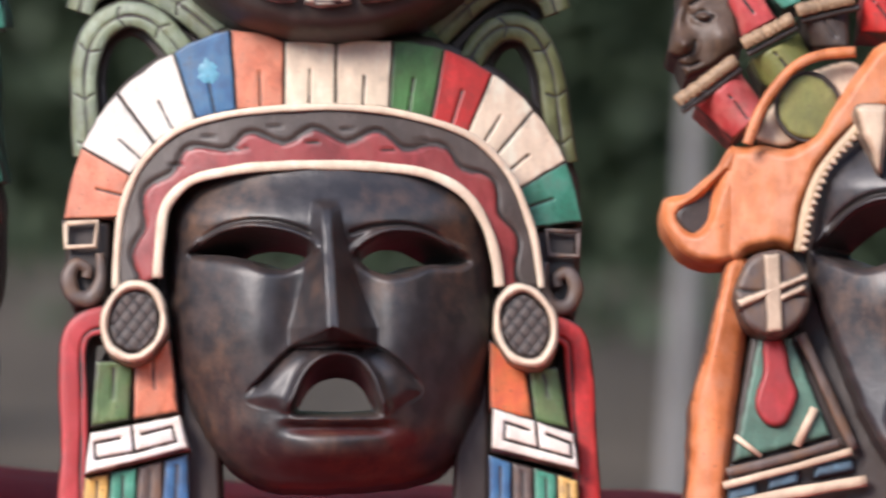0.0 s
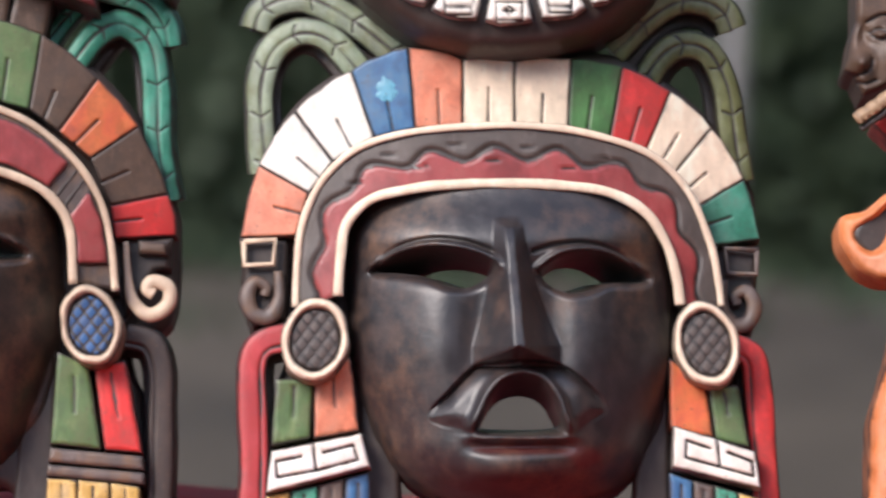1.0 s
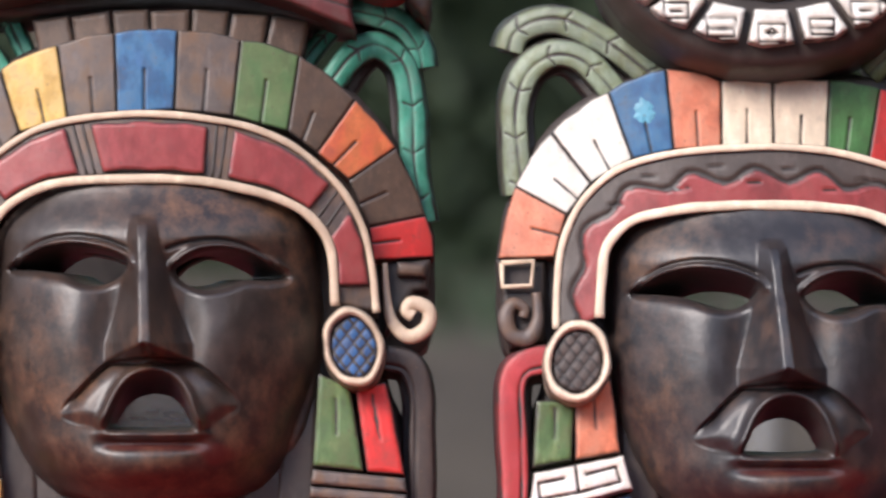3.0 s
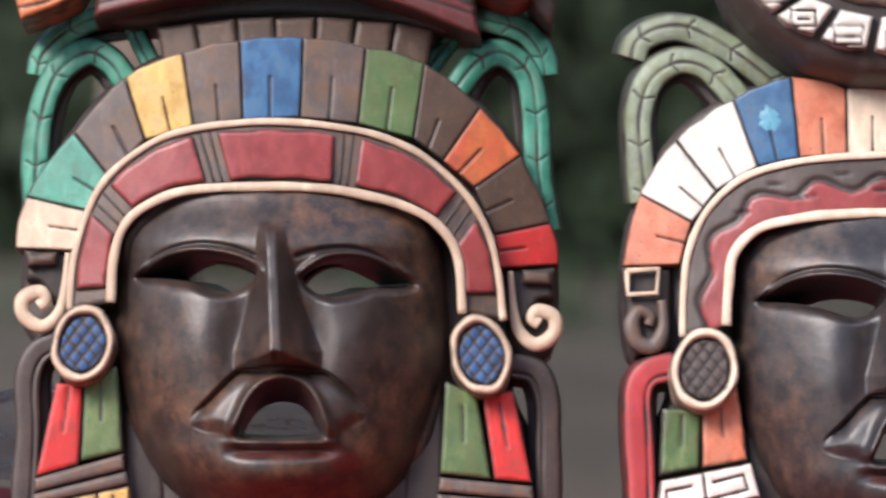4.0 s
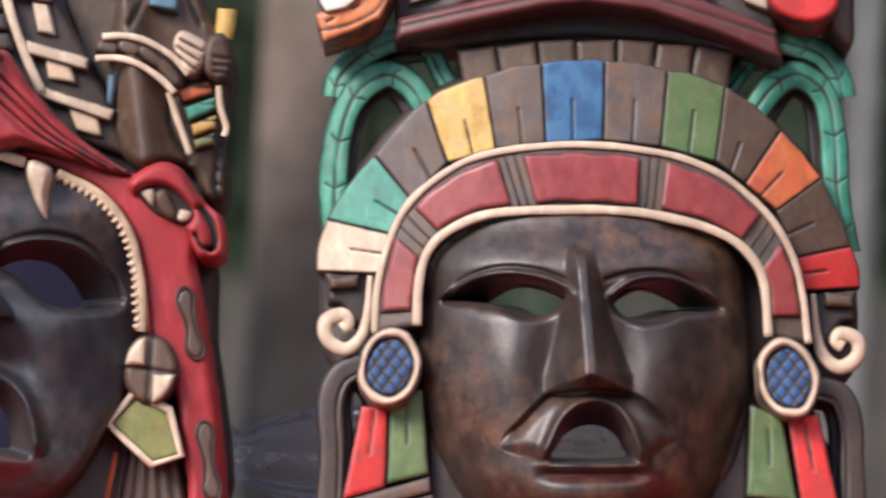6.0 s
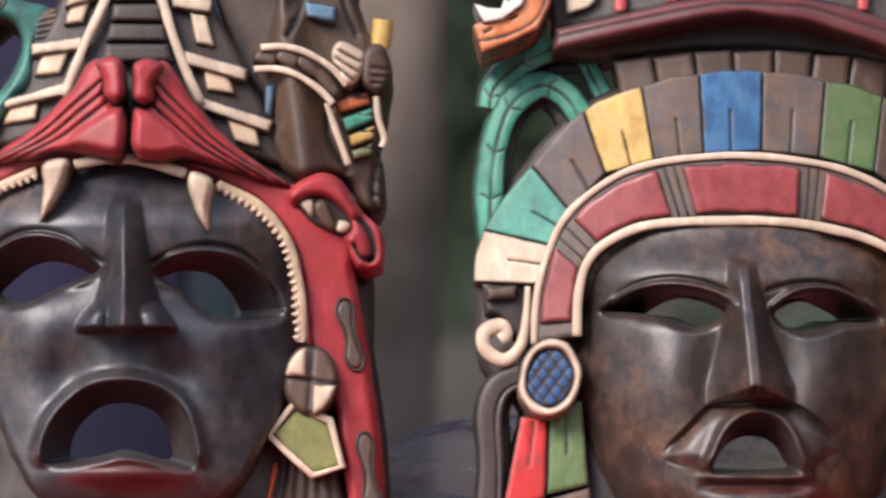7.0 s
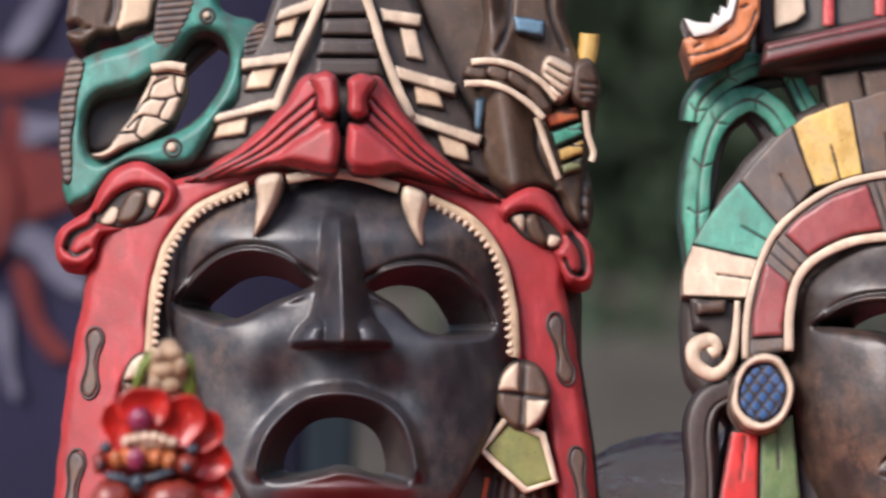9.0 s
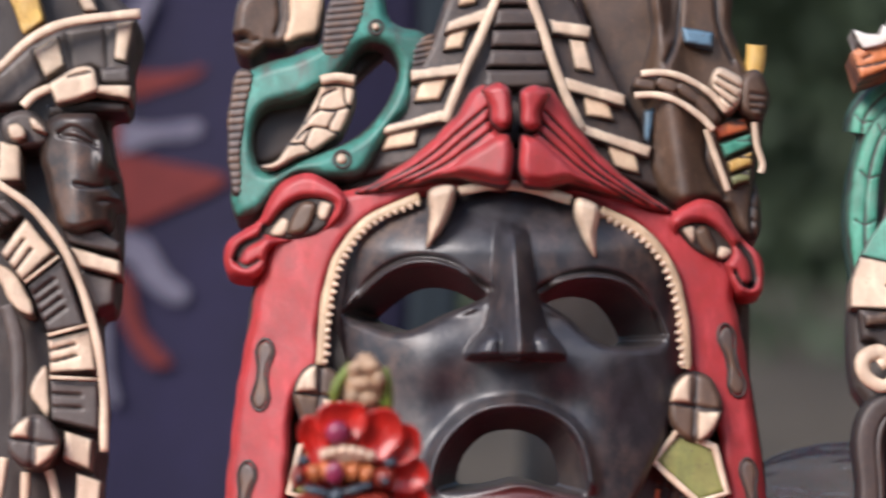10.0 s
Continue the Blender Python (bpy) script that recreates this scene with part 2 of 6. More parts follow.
def carve(name, outline, mat, parent, w=0.0, holes=(), thick=0.012, edge=9, drop=0.003, grooves=(), lip=None, step=5.0, label="", tapers=(), wash_shade=1.0):
    """A carved board: an outline with holes, relief w(x, y) in front, rounded edges, carved lines, and its thickness."""
    outline = np.asarray(outline, float)
    outline = outline + 1.3 * np.stack([np.sin(outline[:, 1] / 11 + outline[:, 0] / 17), np.sin(outline[:, 0] / 12 - outline[:, 1] / 19)], -1)
    lo, hi = outline.min(0) - step, outline.max(0) + step
    nx, ny = (max(3, int(math.ceil(s / step))) for s in hi - lo)
    gx, gy = np.meshgrid(np.linspace(lo[0], hi[0], nx + 1), np.linspace(lo[1], hi[1], ny + 1))
    sd, foot = near(gx, gy, outline, True)
    cx, cy = (gx[:-1, :-1] + gx[1:, 1:]) / 2, (gy[:-1, :-1] + gy[1:, 1:]) / 2
    keep = near(cx, cy, outline, True)[0] > 0
    owner = np.full(gx.shape, -1)
    for number, h in enumerate(holes):
        d, f = near(gx, gy, h, True)
        d = -d
        owner = np.where(np.abs(d) < np.abs(sd), number, owner)
        foot = np.where((np.abs(d) < np.abs(sd))[..., None], f, foot)
        sd = np.where(np.abs(d) < np.abs(sd), d, sd)
        keep &= near(cx, cy, h, True)[0] < 0
    count = np.zeros(gx.shape, int)
    for dj in (0, 1):
        for di in (0, 1):
            count[dj:dj + ny, di:di + nx] += keep
    rim = (count > 0) & (count < 4)
    gx, gy = np.where(rim, foot[..., 0], gx), np.where(rim, foot[..., 1], gy)
    sd = np.where(rim, 0, np.abs(sd))
    used = count > 0
    index = np.full(gx.shape, -1)
    index[used] = np.arange(used.sum())
    x, y, s = gx[used], gy[used], sd[used]
    height = (w(x, y) if callable(w) else np.full(x.shape, float(w))) - drop * (1 - np.clip(s / edge, 0, 1)) ** 2
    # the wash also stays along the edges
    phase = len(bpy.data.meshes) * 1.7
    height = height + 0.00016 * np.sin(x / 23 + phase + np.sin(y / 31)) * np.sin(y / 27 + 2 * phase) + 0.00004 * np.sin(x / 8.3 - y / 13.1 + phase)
    cut = wash_shade * (0.72 * np.exp(-(s / 2.6) ** 2) + 0.20 * np.exp(-(s / 14.0) ** 2))
    for line, width, depth in grooves:
        g = np.exp(-(near(x, y, line)[0] / width) ** 2)
        height = height - depth * g
        cut = np.maximum(cut, np.clip(g * 1.3, 0, 1))
    front = spot_at(x, y, height)
    back = front + np.array((0, thick, -LEAN_K * 1.2 * thick))
    for number, (tx, ty, sx, sy) in enumerate(tapers):
        mine = (owner[used] == number) & rim[used]
        inner = spot_at(tx + (x - tx) * sx, ty + (y - ty) * sy, height - thick)
        back[mine] = inner[mine]
    js, is_ = np.nonzero(keep)
    quads = np.stack([index[js, is_], index[js + 1, is_], index[js + 1, is_ + 1], index[js, is_ + 1]], -1)
    n = len(front)
    edges = np.concatenate([quads[:, [k, (k + 1) % 4]] for k in range(4)])
    seen = {tuple(e) for e in edges.tolist()}
    border = [e for e in seen if (e[1], e[0]) not in seen]
    faces = quads.tolist() + (quads[:, ::-1] + n).tolist()
    verts = [front, back]
    ring, m = {}, 2 * n
    for e in border:
        for v in e:
            if v not in ring:
                ring[v] = m + len(ring)
    order = list(ring)
    k = len(order)
    verts += [front[order], back[order]]
    faces += [(ring[b], ring[a], ring[a] + k, ring[b] + k) for a, b in border]
    # side faces and walls of openings darkened: shade put into the colour
    attrs = [("groove_shade", np.concatenate([cut, cut * 0, cut[order] * 0 + 0.7 * wash_shade, cut[order] * 0 + 0.7 * wash_shade]))]
    if lip is not None:
        red = lip(x, y)
        attrs.append(("lip", np.concatenate([red, red * 0, red[order] * 0, red[order] * 0])))
    return finish(name, np.concatenate(verts), faces, mat, parent, label, True, attrs)


def cord(name, points, radius, mat, parent, w=0.0, flat=1.0, closed=False, sides=10, label="", smooth=True, ticks=(), steps=6):
    """A carved round moulding along a line; radius may taper from one end to the other; flat: its depth for its width."""
    p = curve(points, closed, steps) if smooth else np.array(points, float)
    n = len(p)
    run = np.concatenate([[0], np.cumsum(np.linalg.norm(np.diff(p, axis=0), axis=1))])
    f = run / run[-1]
    r = np.interp(f, np.linspace(0, 1, len(radius)), radius) if isinstance(radius, (tuple, list)) else np.full(n, float(radius))
    seed = len(bpy.data.meshes) * 0.9
    r = r * (1 + 0.05 * np.sin(run / 29 + seed) + 0.035 * np.sin(run / 11.5 + 2 * seed))
    tan = np.roll(p, -1, 0) - np.roll(p, 1, 0) if closed else np.gradient(p, axis=0)
    tan /= np.maximum(np.linalg.norm(tan, axis=1, keepdims=True), 1e-6)
    side = np.stack([-tan[:, 1], tan[:, 0]], -1)
    p = p + side * (0.06 * r * np.sin(run / 37 + seed * 1.3) + 0.03 * r * np.sin(run / 15 + seed))[:, None]
    base = w(p[:, 0], p[:, 1]) if callable(w) else np.full(n, float(w))
    verts, cut = [], []
    for i in range(n):
        for k in range(sides):
            a = 2 * math.pi * k / sides
            q = p[i] + side[i] * r[i] * math.cos(a)
            verts.append(spot_at(q[0], q[1], base[i] + r[i] * U * flat * math.sin(a)))
            # back half of the round toned dark, which outlines the moulding
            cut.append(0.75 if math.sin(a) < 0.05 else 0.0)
    faces = [(i * sides + k, i * sides + (k + 1) % sides, (i + 1) % n * sides + (k + 1) % sides, (i + 1) % n * sides + k) for i in range(n if closed else n - 1) for k in range(sides)]
    if not closed:
        faces += [tuple(range(sides))[::-1], tuple(range((n - 1) * sides, n * sides))]
    return finish(name, verts, faces, mat, parent, label, True, [("groove_shade", cut)])


def mask_at(t, name, label, category="mask"):
    """The stand of a mask's parts, on the row, where the slide passes it at t."""
    x, z = next((x, z) for s, x, z in SLIDE if s == t)
    ob = new(name)
    ob.matrix_basis = pose(x, 0, EYE + z, 0, -ROLL, 0)
    return tagged(ob, label, category, "carved masks in a row")


# ---- the two masks with feather crowns ----
def dome(cx, half, top, edge):
    return lambda x, y: edge + (top - edge) * (1 - np.clip(np.abs(x - cx) / half, 0, 1.2) ** 2)


EYE_L = [(343, 449), (372, 428), (405, 414), (450, 408), (505, 416), (545, 432), (549, 446), (530, 466), (500, 478), (465, 474), (430, 458), (385, 452)]
EYE_R = [(636, 447), (665, 425), (700, 416), (745, 420), (790, 440), (826, 464), (795, 470), (760, 469), (725, 482), (690, 487), (658, 478), (640, 463)]
MOUTH = [(521, 730), (531, 700), (546, 668), (566, 646), (590, 636), (608, 636), (632, 646), (652, 672), (663, 702), (670, 730), (632, 736), (595, 737), (558, 735)]
FACE_EDGE = [(296, 420), (302, 350), (345, 312), (430, 296), (560, 290), (700, 296), (800, 316), (845, 362), (862, 420), (872, 520), (868, 640), (850, 730), (800, 815), (735, 850), (600, 864), (470, 860), (400, 820), (345, 740), (316, 650), (300, 540)]


def calm_face(dx, dy, mat, parent, rim=FACE_EDGE, through_eyes=((540, 478, 0.57, 0.45), (646, 482, 0.58, 0.58))):
    """A long narrow-eyed face: high nose, drooping moustache, small arched mouth."""
    def moved(points):
        return np.array(points, float) + (dx, dy)

    muzzle = curve([(432, 704), (470, 660), (516, 616), (552, 608), (592, 604), (636, 608), (672, 616), (712, 644), (750, 690), (724, 714), (698, 730), (688, 744), (600, 750), (512, 746), (498, 730), (456, 722)], True, 4)
    edge = curve([(424, 706), (450, 680), (472, 655), (516, 614), (552, 608), (592, 605), (636, 608), (670, 614), (714, 640), (738, 668), (752, 690)])
    lips = curve([(506, 760), (556, 752), (600, 750), (660, 752), (726, 758), (740, 784), (700, 800), (672, 776), (600, 774), (530, 772)], True, 4)
    mouth, eye_l, eye_r = (curve(p, True, 4) for p in (MOUTH, EYE_L, EYE_R))

    def relief(x, y):
        x, y = x - dx, y - dy
        fx = (x - 588) / (288 - 70 * ease((y - 570) / 290))
        w = 0.004 + 0.040 * np.clip(1 - 0.96 * np.abs(fx) ** 2.3, 0.02, 1) ** 0.62 + 0.006 * (1 - fx * fx)
        w = w - 0.014 * ease((400 - y) / 110) - 0.026 * ease((y - 735) / 150) ** 1.5
        # sockets under the brows, flat cheek planes beside the nose
        for cx, s in ((447, 1), (722, -1)):
            w = w - 0.007 * np.exp(-((x - cx) / 95) ** 2 - ((y - 446) / np.where(y > 446, 20, 30)) ** 2)
            w = w + 0.0035 * np.exp(-((x - cx + s * 4) / 58) ** 2 - ((y - 560) / 100) ** 2)
            w = w - 0.005 * np.exp(-((x - cx - s * 75) / 34) ** 2 - ((y - 560) / 110) ** 2)
        # a straight nose: narrow flat ridge, two plane flanks, cut off under the tip
        t = np.clip((y - 358) / 222, 0, 1)
        across = np.abs(x - (576 + 14 * t))
        flank = np.clip((27 + 52 * t ** 1.7 - across) / (20 + 50 * t ** 1.7), 0, 1)
        tip = 578 + 0.42 * np.abs(x - 590)
        under = 1 - np.clip((y - tip) / np.maximum(616 - tip, 7), 0, 1)
        w = w + (0.005 + 0.021 * t) * flank * ease((y - 350) / 22) * under
        # the moustache: cut in below the cheeks, rising towards its ends
        far = near(x, y, edge)[0]
        inside = near(x, y, muzzle, True)[0]
        w = w + 0.0036 * ease((inside + 6) / 34) - 0.0068 * np.exp(-far / 18) * ease(inside / 4 + 0.6) * ease((168 - np.abs(x - 592)) / 50)
        # rim of the mouth, lower lip with a cut below it, chin
        w = w + 0.0056 * np.exp(-((near(x, y, mouth, True)[0] + 11) / 9) ** 2) * ease((738 - y) / 24)
        long = ease((x - 480) / 64) * ease((718 - x) / 64)
        w = w + 0.0026 * np.exp(-((y - 742) / 6) ** 2) * long - 0.0046 * np.exp(-((y - 758) / 11) ** 2) * long
        w = w + 0.0055 * np.exp(-((x - 580) / 105) ** 2 - ((y - 806) / 30) ** 2)
        # upper lids
        for eye in (eye_l, eye_r):
            w = w + 0.0045 * np.exp(-((near(x, y, eye, True)[0] + 8) / 6) ** 2) * ease((455 - y) / 20)
        return w

    brows = [(curve(moved(p)), 3.6, 0.003) for p in (
        [(338, 448), (362, 420), (400, 399), (450, 390), (505, 396), (552, 414)],
        [(622, 412), (660, 401), (715, 398), (765, 412), (805, 440)])]
    return carve("face", moved(curve(rim, True, 5)), mat, parent, relief,
                 [moved(h) for h in (eye_l, eye_r, mouth)], 0.028, 14, 0.004, brows,
                 lambda x, y: 0.5 * ease(near(x - dx, y - dy, lips, True)[0] / 14 + 0.3), 2.8, "dark waxed wooden face with cut-out eyes and mouth",
                 [(x + dx, y + dy, k, v) for x, y, k, v in (*through_eyes, (575, 718, 0.87, 0.58))])


def feathers(parent, rays, mats, depth, slit=0.5):
    """A fan of painted wooden feathers between rays (inner x, y, outer x, y); each has its own split."""
    for (a, b, c, d), (e, f, g, h), mat in zip(rays, rays[1:], mats):
        inner, outer = np.array([(a, b), (e, f)], float), np.array([(c, d), (g, h)], float)
        gap = (inner[1] - inner[0]) * 0.008
        i0, i1, o0, o1 = inner[0] + gap, inner[1] - gap, outer[0] + gap, outer[1] - gap
        bow = (o0 + o1) / 2 + ((o0 + o1) - (i0 + i1)) / 2 * 0.035
        line = [i0, o0, (o0 + bow) / 2 + (bow - (o0 + o1) / 2) * 0.25, bow, (o1 + bow) / 2 + (bow - (o0 + o1) / 2) * 0.25, o1, i1]
        mi, mo = (i0 + i1) / 2, (o0 + o1) / 2
        cut = np.array([mi, mi + (mo - mi) * (slit + random.uniform(-0.07, 0.07))]) + np.array([random.uniform(-4, 4), 0])
        carve("feather", np.array(line), mat, parent, depth, (), 0.014, 3.4, 0.0009, [(cut, 2.1, 0.0014)], None, 2.6)


def ear_disc(parent, cx, cy, rx, ry, turn, ring_mat, mat, w, net=True):
    """A round ear ornament: cream ring, and a middle cut in a lattice."""
    a = np.linspace(0, 2 * math.pi, 40, endpoint=False)
    c, s = math.cos(radians(turn)), math.sin(radians(turn))

    def oval(k, jit=0.0):
        ex, ey = rx * k * np.cos(a) * (1 + jit * np.sin(3 * a + 1)), ry * k * np.sin(a) * (1 + jit * np.cos(5 * a))
        return np.stack([cx + ex * c - ey * s, cy + ex * s + ey * c], -1)

    disc = carve("ear_disc", oval(1.0, 0.012), ring_mat, parent, w, [oval(0.735, 0.02)], 0.022, 14, 0.004, (), None, 4.0, "cream ear ring with a latticed middle")
    lines = []
    if net:
        for k in np.arange(-4, 5) * 24:
            for v in (1, -1):
                lines.append((np.array([(cx + k - 48 + 6 * v, cy - 62 * v), (cx + k + 48 + 6 * v, cy + 62 * v)]), 3.0, 0.0004))
    carve("lattice", oval(0.725, 0.02), mat, disc, lambda x, y: (w(x, y) if callable(w) else w) - 0.004, (), 0.012, 5, 0.001, lines, None, 3.0)
    return disc


def strips(parent, quads, w):
    for name, pts, mat, slit in quads:
        p = np.array(pts, float)
        cuts = []
        if slit:
            top, bot = (p[0] + p[1]) / 2, (p[2] + p[3]) / 2
            cuts = [(np.array([top + (bot - top) * slit[0], top + (bot - top) * slit[1]]), 2.7, 0.0011)]
        carve(name, p, mat, parent, w, (), 0.014, 4.5, 0.0012, cuts, None, 4.5)


def moulded_band(name, pts, r, mat, parent, w, line=0.0, nicks=True, high=0.52, deep=0.016):
    """A broad low moulding along a line, with one carved line along it and small arrow cuts across."""
    p = curve(pts, False, 12)
    run = np.concatenate([[0], np.cumsum(np.linalg.norm(np.diff(p, axis=0), axis=1))])
    s = np.linspace(0, run[-1], int(run[-1] / 2.8) + 2)
    p = np.stack([np.interp(s, run, p[:, k]) for k in (0, 1)], -1)
    tan = np.gradient(p, axis=0)
    tan /= np.maximum(np.linalg.norm(tan, axis=1, keepdims=True), 1e-6)
    across = np.stack([-tan[:, 1], tan[:, 0]], -1)
    seed = len(bpy.data.meshes) * 0.9
    u = np.linspace(-1, 1, 23)[None, :]
    width = (r * (1 + 0.04 * np.sin(s / 31 + seed)))[:, None]
    x, y = (p[:, k, None] + across[:, k, None] * width * u for k in (0, 1))
    base = w(x, y) if callable(w) else np.full(x.shape, float(w))
    at = u - line - 0.05 * np.sin(s / 43 + seed)[:, None]
    cut = np.exp(-(at / 0.12) ** 2) * (0.8 + 0.2 * np.sin(s / 23 + seed)[:, None])
    if nicks:
        for c in np.arange(26 + 30 * (seed % 1), run[-1] - 10, 84):
            v = s[:, None] - c + 10 * (1 - np.abs(at) / 0.7)
            cut = np.maximum(cut, np.exp(-(v / 2.1) ** 2) * (np.abs(at) < 0.72))
    height = base + high * r * U * np.sqrt(np.clip(1 - np.abs(u) ** 3.2, 0, 1)) - 0.0012 * cut
    # carved lines and edges washed dark; the broad edge tone paints in shading
    stain_shade = np.maximum(cut * 1.2, 0.85 * np.exp(-((1 - np.abs(u)) / 0.19) ** 2))
    n, k = x.shape
    front, low = spot_at(x, y, height), spot_at(x[:, [0, -1]], y[:, [0, -1]], base[:, [0, -1]] - deep)
    grid = np.concatenate([low[:, :1], front, low[:, 1:]], 1)
    tone = np.concatenate([np.full((n, 1), 0.5), stain_shade, np.full((n, 1), 0.5)], 1)
    k += 2
    faces = [(i * k + j, i * k + (j + 1) % k, (i + 1) * k + (j + 1) % k, (i + 1) * k + j) for i in range(n - 1) for j in range(k)]
    faces += [tuple(range(k))[::-1], tuple(range((n - 1) * k, n * k))]
    return finish(name, grid.reshape(-1, 3), faces, mat, parent, "", True, [("groove_shade", tone.ravel())])


def inset(pts, far):
    """The same line moved towards the inside of its bend."""
    p = np.array(pts, float)
    d = np.gradient(p, axis=0)
    n = np.stack([-d[:, 1], d[:, 0]], -1) / np.maximum(np.linalg.norm(d, axis=1, keepdims=True), 1e-6)
    return p + n * far * np.sign(((p.mean(0) - p) * n).sum(1).mean())


def snake_loop(parent, lines, mat, w):
    """Coils of a carved snake; the bare wood shows inside the loop."""
    for k, (pts, r) in enumerate(lines):
        if k < 2:
            moulded_band("coil_wood", inset(pts, 15 + 8 * k), r, BODY, parent, lambda x, y: w(x, y) - 0.011, 0.0, False, 0.2, 0.02)
        moulded_band("coil", pts, r, mat, parent, lambda x, y, k=k: w(x, y) - 0.0025 * k, 0.08 - 0.16 * (k % 2))


def white_crown():
    m = mask_at(0.0, "crown_mask", "carved dark wooden mask with a white and coloured feather crown")
    crown = dome(575, 470, 0.022, -0.002)
    # body board behind everything
    carve("body", curve([(118, 380), (150, 250), (215, 150), (310, 85), (420, 55), (580, 40), (740, 60), (860, 110), (950, 190), (1015, 290), (1028, 400), (1020, 560), (985, 600), (1005, 700), (1025, 860), (1030, 966), (840, 966), (806, 806), (590, 845), (378, 806), (340, 966), (140, 966), (160, 700), (190, 600), (125, 545)], True, 4),
          BODY, m, lambda x, y: crown(x, y) - 0.014, [curve(FACE_EDGE, True, 3) * 0.94 + np.array((588, 570)) * 0.06], 0.02, 10, 0.004, (), None, 8.0)
    calm_face(0, 0, FACE, m)
    rays = [(208, 386, 112, 388), (232, 310, 143, 262), (272, 255, 206, 164), (345, 213, 306, 92), (420, 196, 408, 52), (502, 190, 505, 72), (593, 186, 596, 76), (688, 192, 696, 72), (762, 214, 788, 88), (826, 238, 872, 130), (876, 276, 946, 196), (918, 334, 1003, 286), (938, 404, 1030, 392)]
    feathers(m, rays, [SALMON, WHITE, WHITE, BLUE, SALMON, IVORY, IVORY, LEAF, RED, IVORY, IVORY, TEAL], crown)
    splash = paint("pale_blue_paint", (0.13, 0.38, 0.52), age=0.2)
    t = np.linspace(0, 2 * math.pi, 36, endpoint=False)
    star = 1 + 0.10 * np.sin(3 * t) + 0.12 * np.sin(7 * t + 1) + 0.12 * np.sin(11 * t + 2)
    carve("paint_splash", np.stack([368 + 20 * star * np.cos(t), 130 + 22 * star * np.sin(t)], -1), splash, m, lambda x, y: crown(x, y) + 0.0004, (), 0.002, 10, 0.0006, (), None, 3.0, "", (), 0.0)
    # head band: two painted halves with a wave between, cream mouldings on both sides
    outer = [(204, 512), (208, 430), (222, 350), (258, 280), (320, 228), (410, 202), (500, 192), (590, 190), (680, 196), (760, 214), (840, 246), (900, 306), (936, 390), (952, 460), (958, 510)]
    inner = [(278, 492), (284, 420), (296, 362), (338, 320), (410, 302), (500, 294), (590, 292), (690, 298), (770, 312), (828, 348), (860, 400), (878, 460), (884, 508)]
    band = dome(580, 420, 0.034, 0.012)
    ticks = [(np.array([(x - 12, y), (x + 12, y - 3)]), 2.2, 0.0012) for x, y in ((370, 244), (487, 226), (615, 230), (745, 250), (310, 294), (425, 266), (553, 254), (685, 268))]
    p_o, p_i = curve(outer), curve(inner)
    f = np.linspace(0, 1, 90)

    def along(line, g):
        run = np.concatenate([[0], np.cumsum(np.linalg.norm(np.diff(line, axis=0), axis=1))]) / 1.0
        return np.stack([np.interp(g * run[-1], run, line[:, k]) for k in (0, 1)], -1)

    blend = (0.47 - 0.12 * np.cos((f - 0.484) / 0.108 * 2 * math.pi))[:, None]
    wave = along(p_o, f) * (1 - blend) + along(p_i, f) * blend
    head = carve("head_band", np.concatenate([p_o, p_i[::-1]]), SLATE, m, band, (), 0.018, 6, 0.002, ticks + [(wave, 3.4, 0.002)], None, 4.5, "grey and maroon band with a carved wave")
    carve("lower_band", np.concatenate([wave + (0, 4), p_i[::-1]]), MAROON, head, lambda x, y: band(x, y) + 0.0006, (), 0.006, 4, 0.0008, [(t[0] + (0, 0), t[1], t[2]) for t in ticks[4:]] + [(wave, 3.0, 0.0012)], None, 4.5)
    cord("outer_moulding", outer, 6.6, IVORY, m, lambda x, y: band(x, y) + 0.001, 0.6, sides=12)
    cord("inner_moulding", inner, 9.2, IVORY, m, lambda x, y: band(x, y) + 0.002, 0.6, sides=12)
    ear_disc(m, 237, 569, 60, 76, 12, IVORY, SLATE, 0.030)
    ear_disc(m, 930, 577, 58, 78, -14, IVORY, SLATE, 0.030)
    side_blocks(m, ((110, 388), (1030, 404)), BODY, GREY, CREAM)
    # looped straps at both sides
    strap(m, [(196, 566), (152, 576), (130, 612), (130, 700), (132, 780), (128, 870), (126, 966)], 26, PINKRED)
    strap(m, [(980, 580), (1014, 600), (1024, 650), (1030, 740), (1036, 830), (1042, 966)], 25, RED)
    w = 0.014
    strips(m, [("strip", [(170, 640), (236, 640), (230, 744), (160, 758)], GREEN, (0.1, 0.6)), ("strip", [(238, 620), (302, 600), (316, 730), (236, 744)], SALMON, (0.15, 0.62)),
               ("strip", [(866, 600), (930, 650), (944, 742), (868, 726)], ORANGE, None), ("strip", [(934, 652), (988, 652), (1006, 760), (948, 744)], GREEN, (0.1, 0.5))], w)
    for pts, cuts in (([(160, 767), (320, 734), (336, 796), (149, 842)], [[(213, 776), (168, 785), (170, 813), (238, 801), (312, 782), (305, 756), (252, 769)], [(234, 754), (238, 801)]]),
                      ([(872, 721), (1017, 766), (1027, 834), (870, 796)], [[(937, 762), (895, 748), (893, 778), (1013, 811), (1010, 785), (968, 769)], [(948, 742), (953, 792)]])):
        carve("fret_panel", np.array(pts, float), WHITE, m, w + 0.006, (), 0.016, 6, 0.002, [(np.array(c, float), 2.7, 0.0022) for c in cuts], None, 2.6, "cream panel with a carved fret")
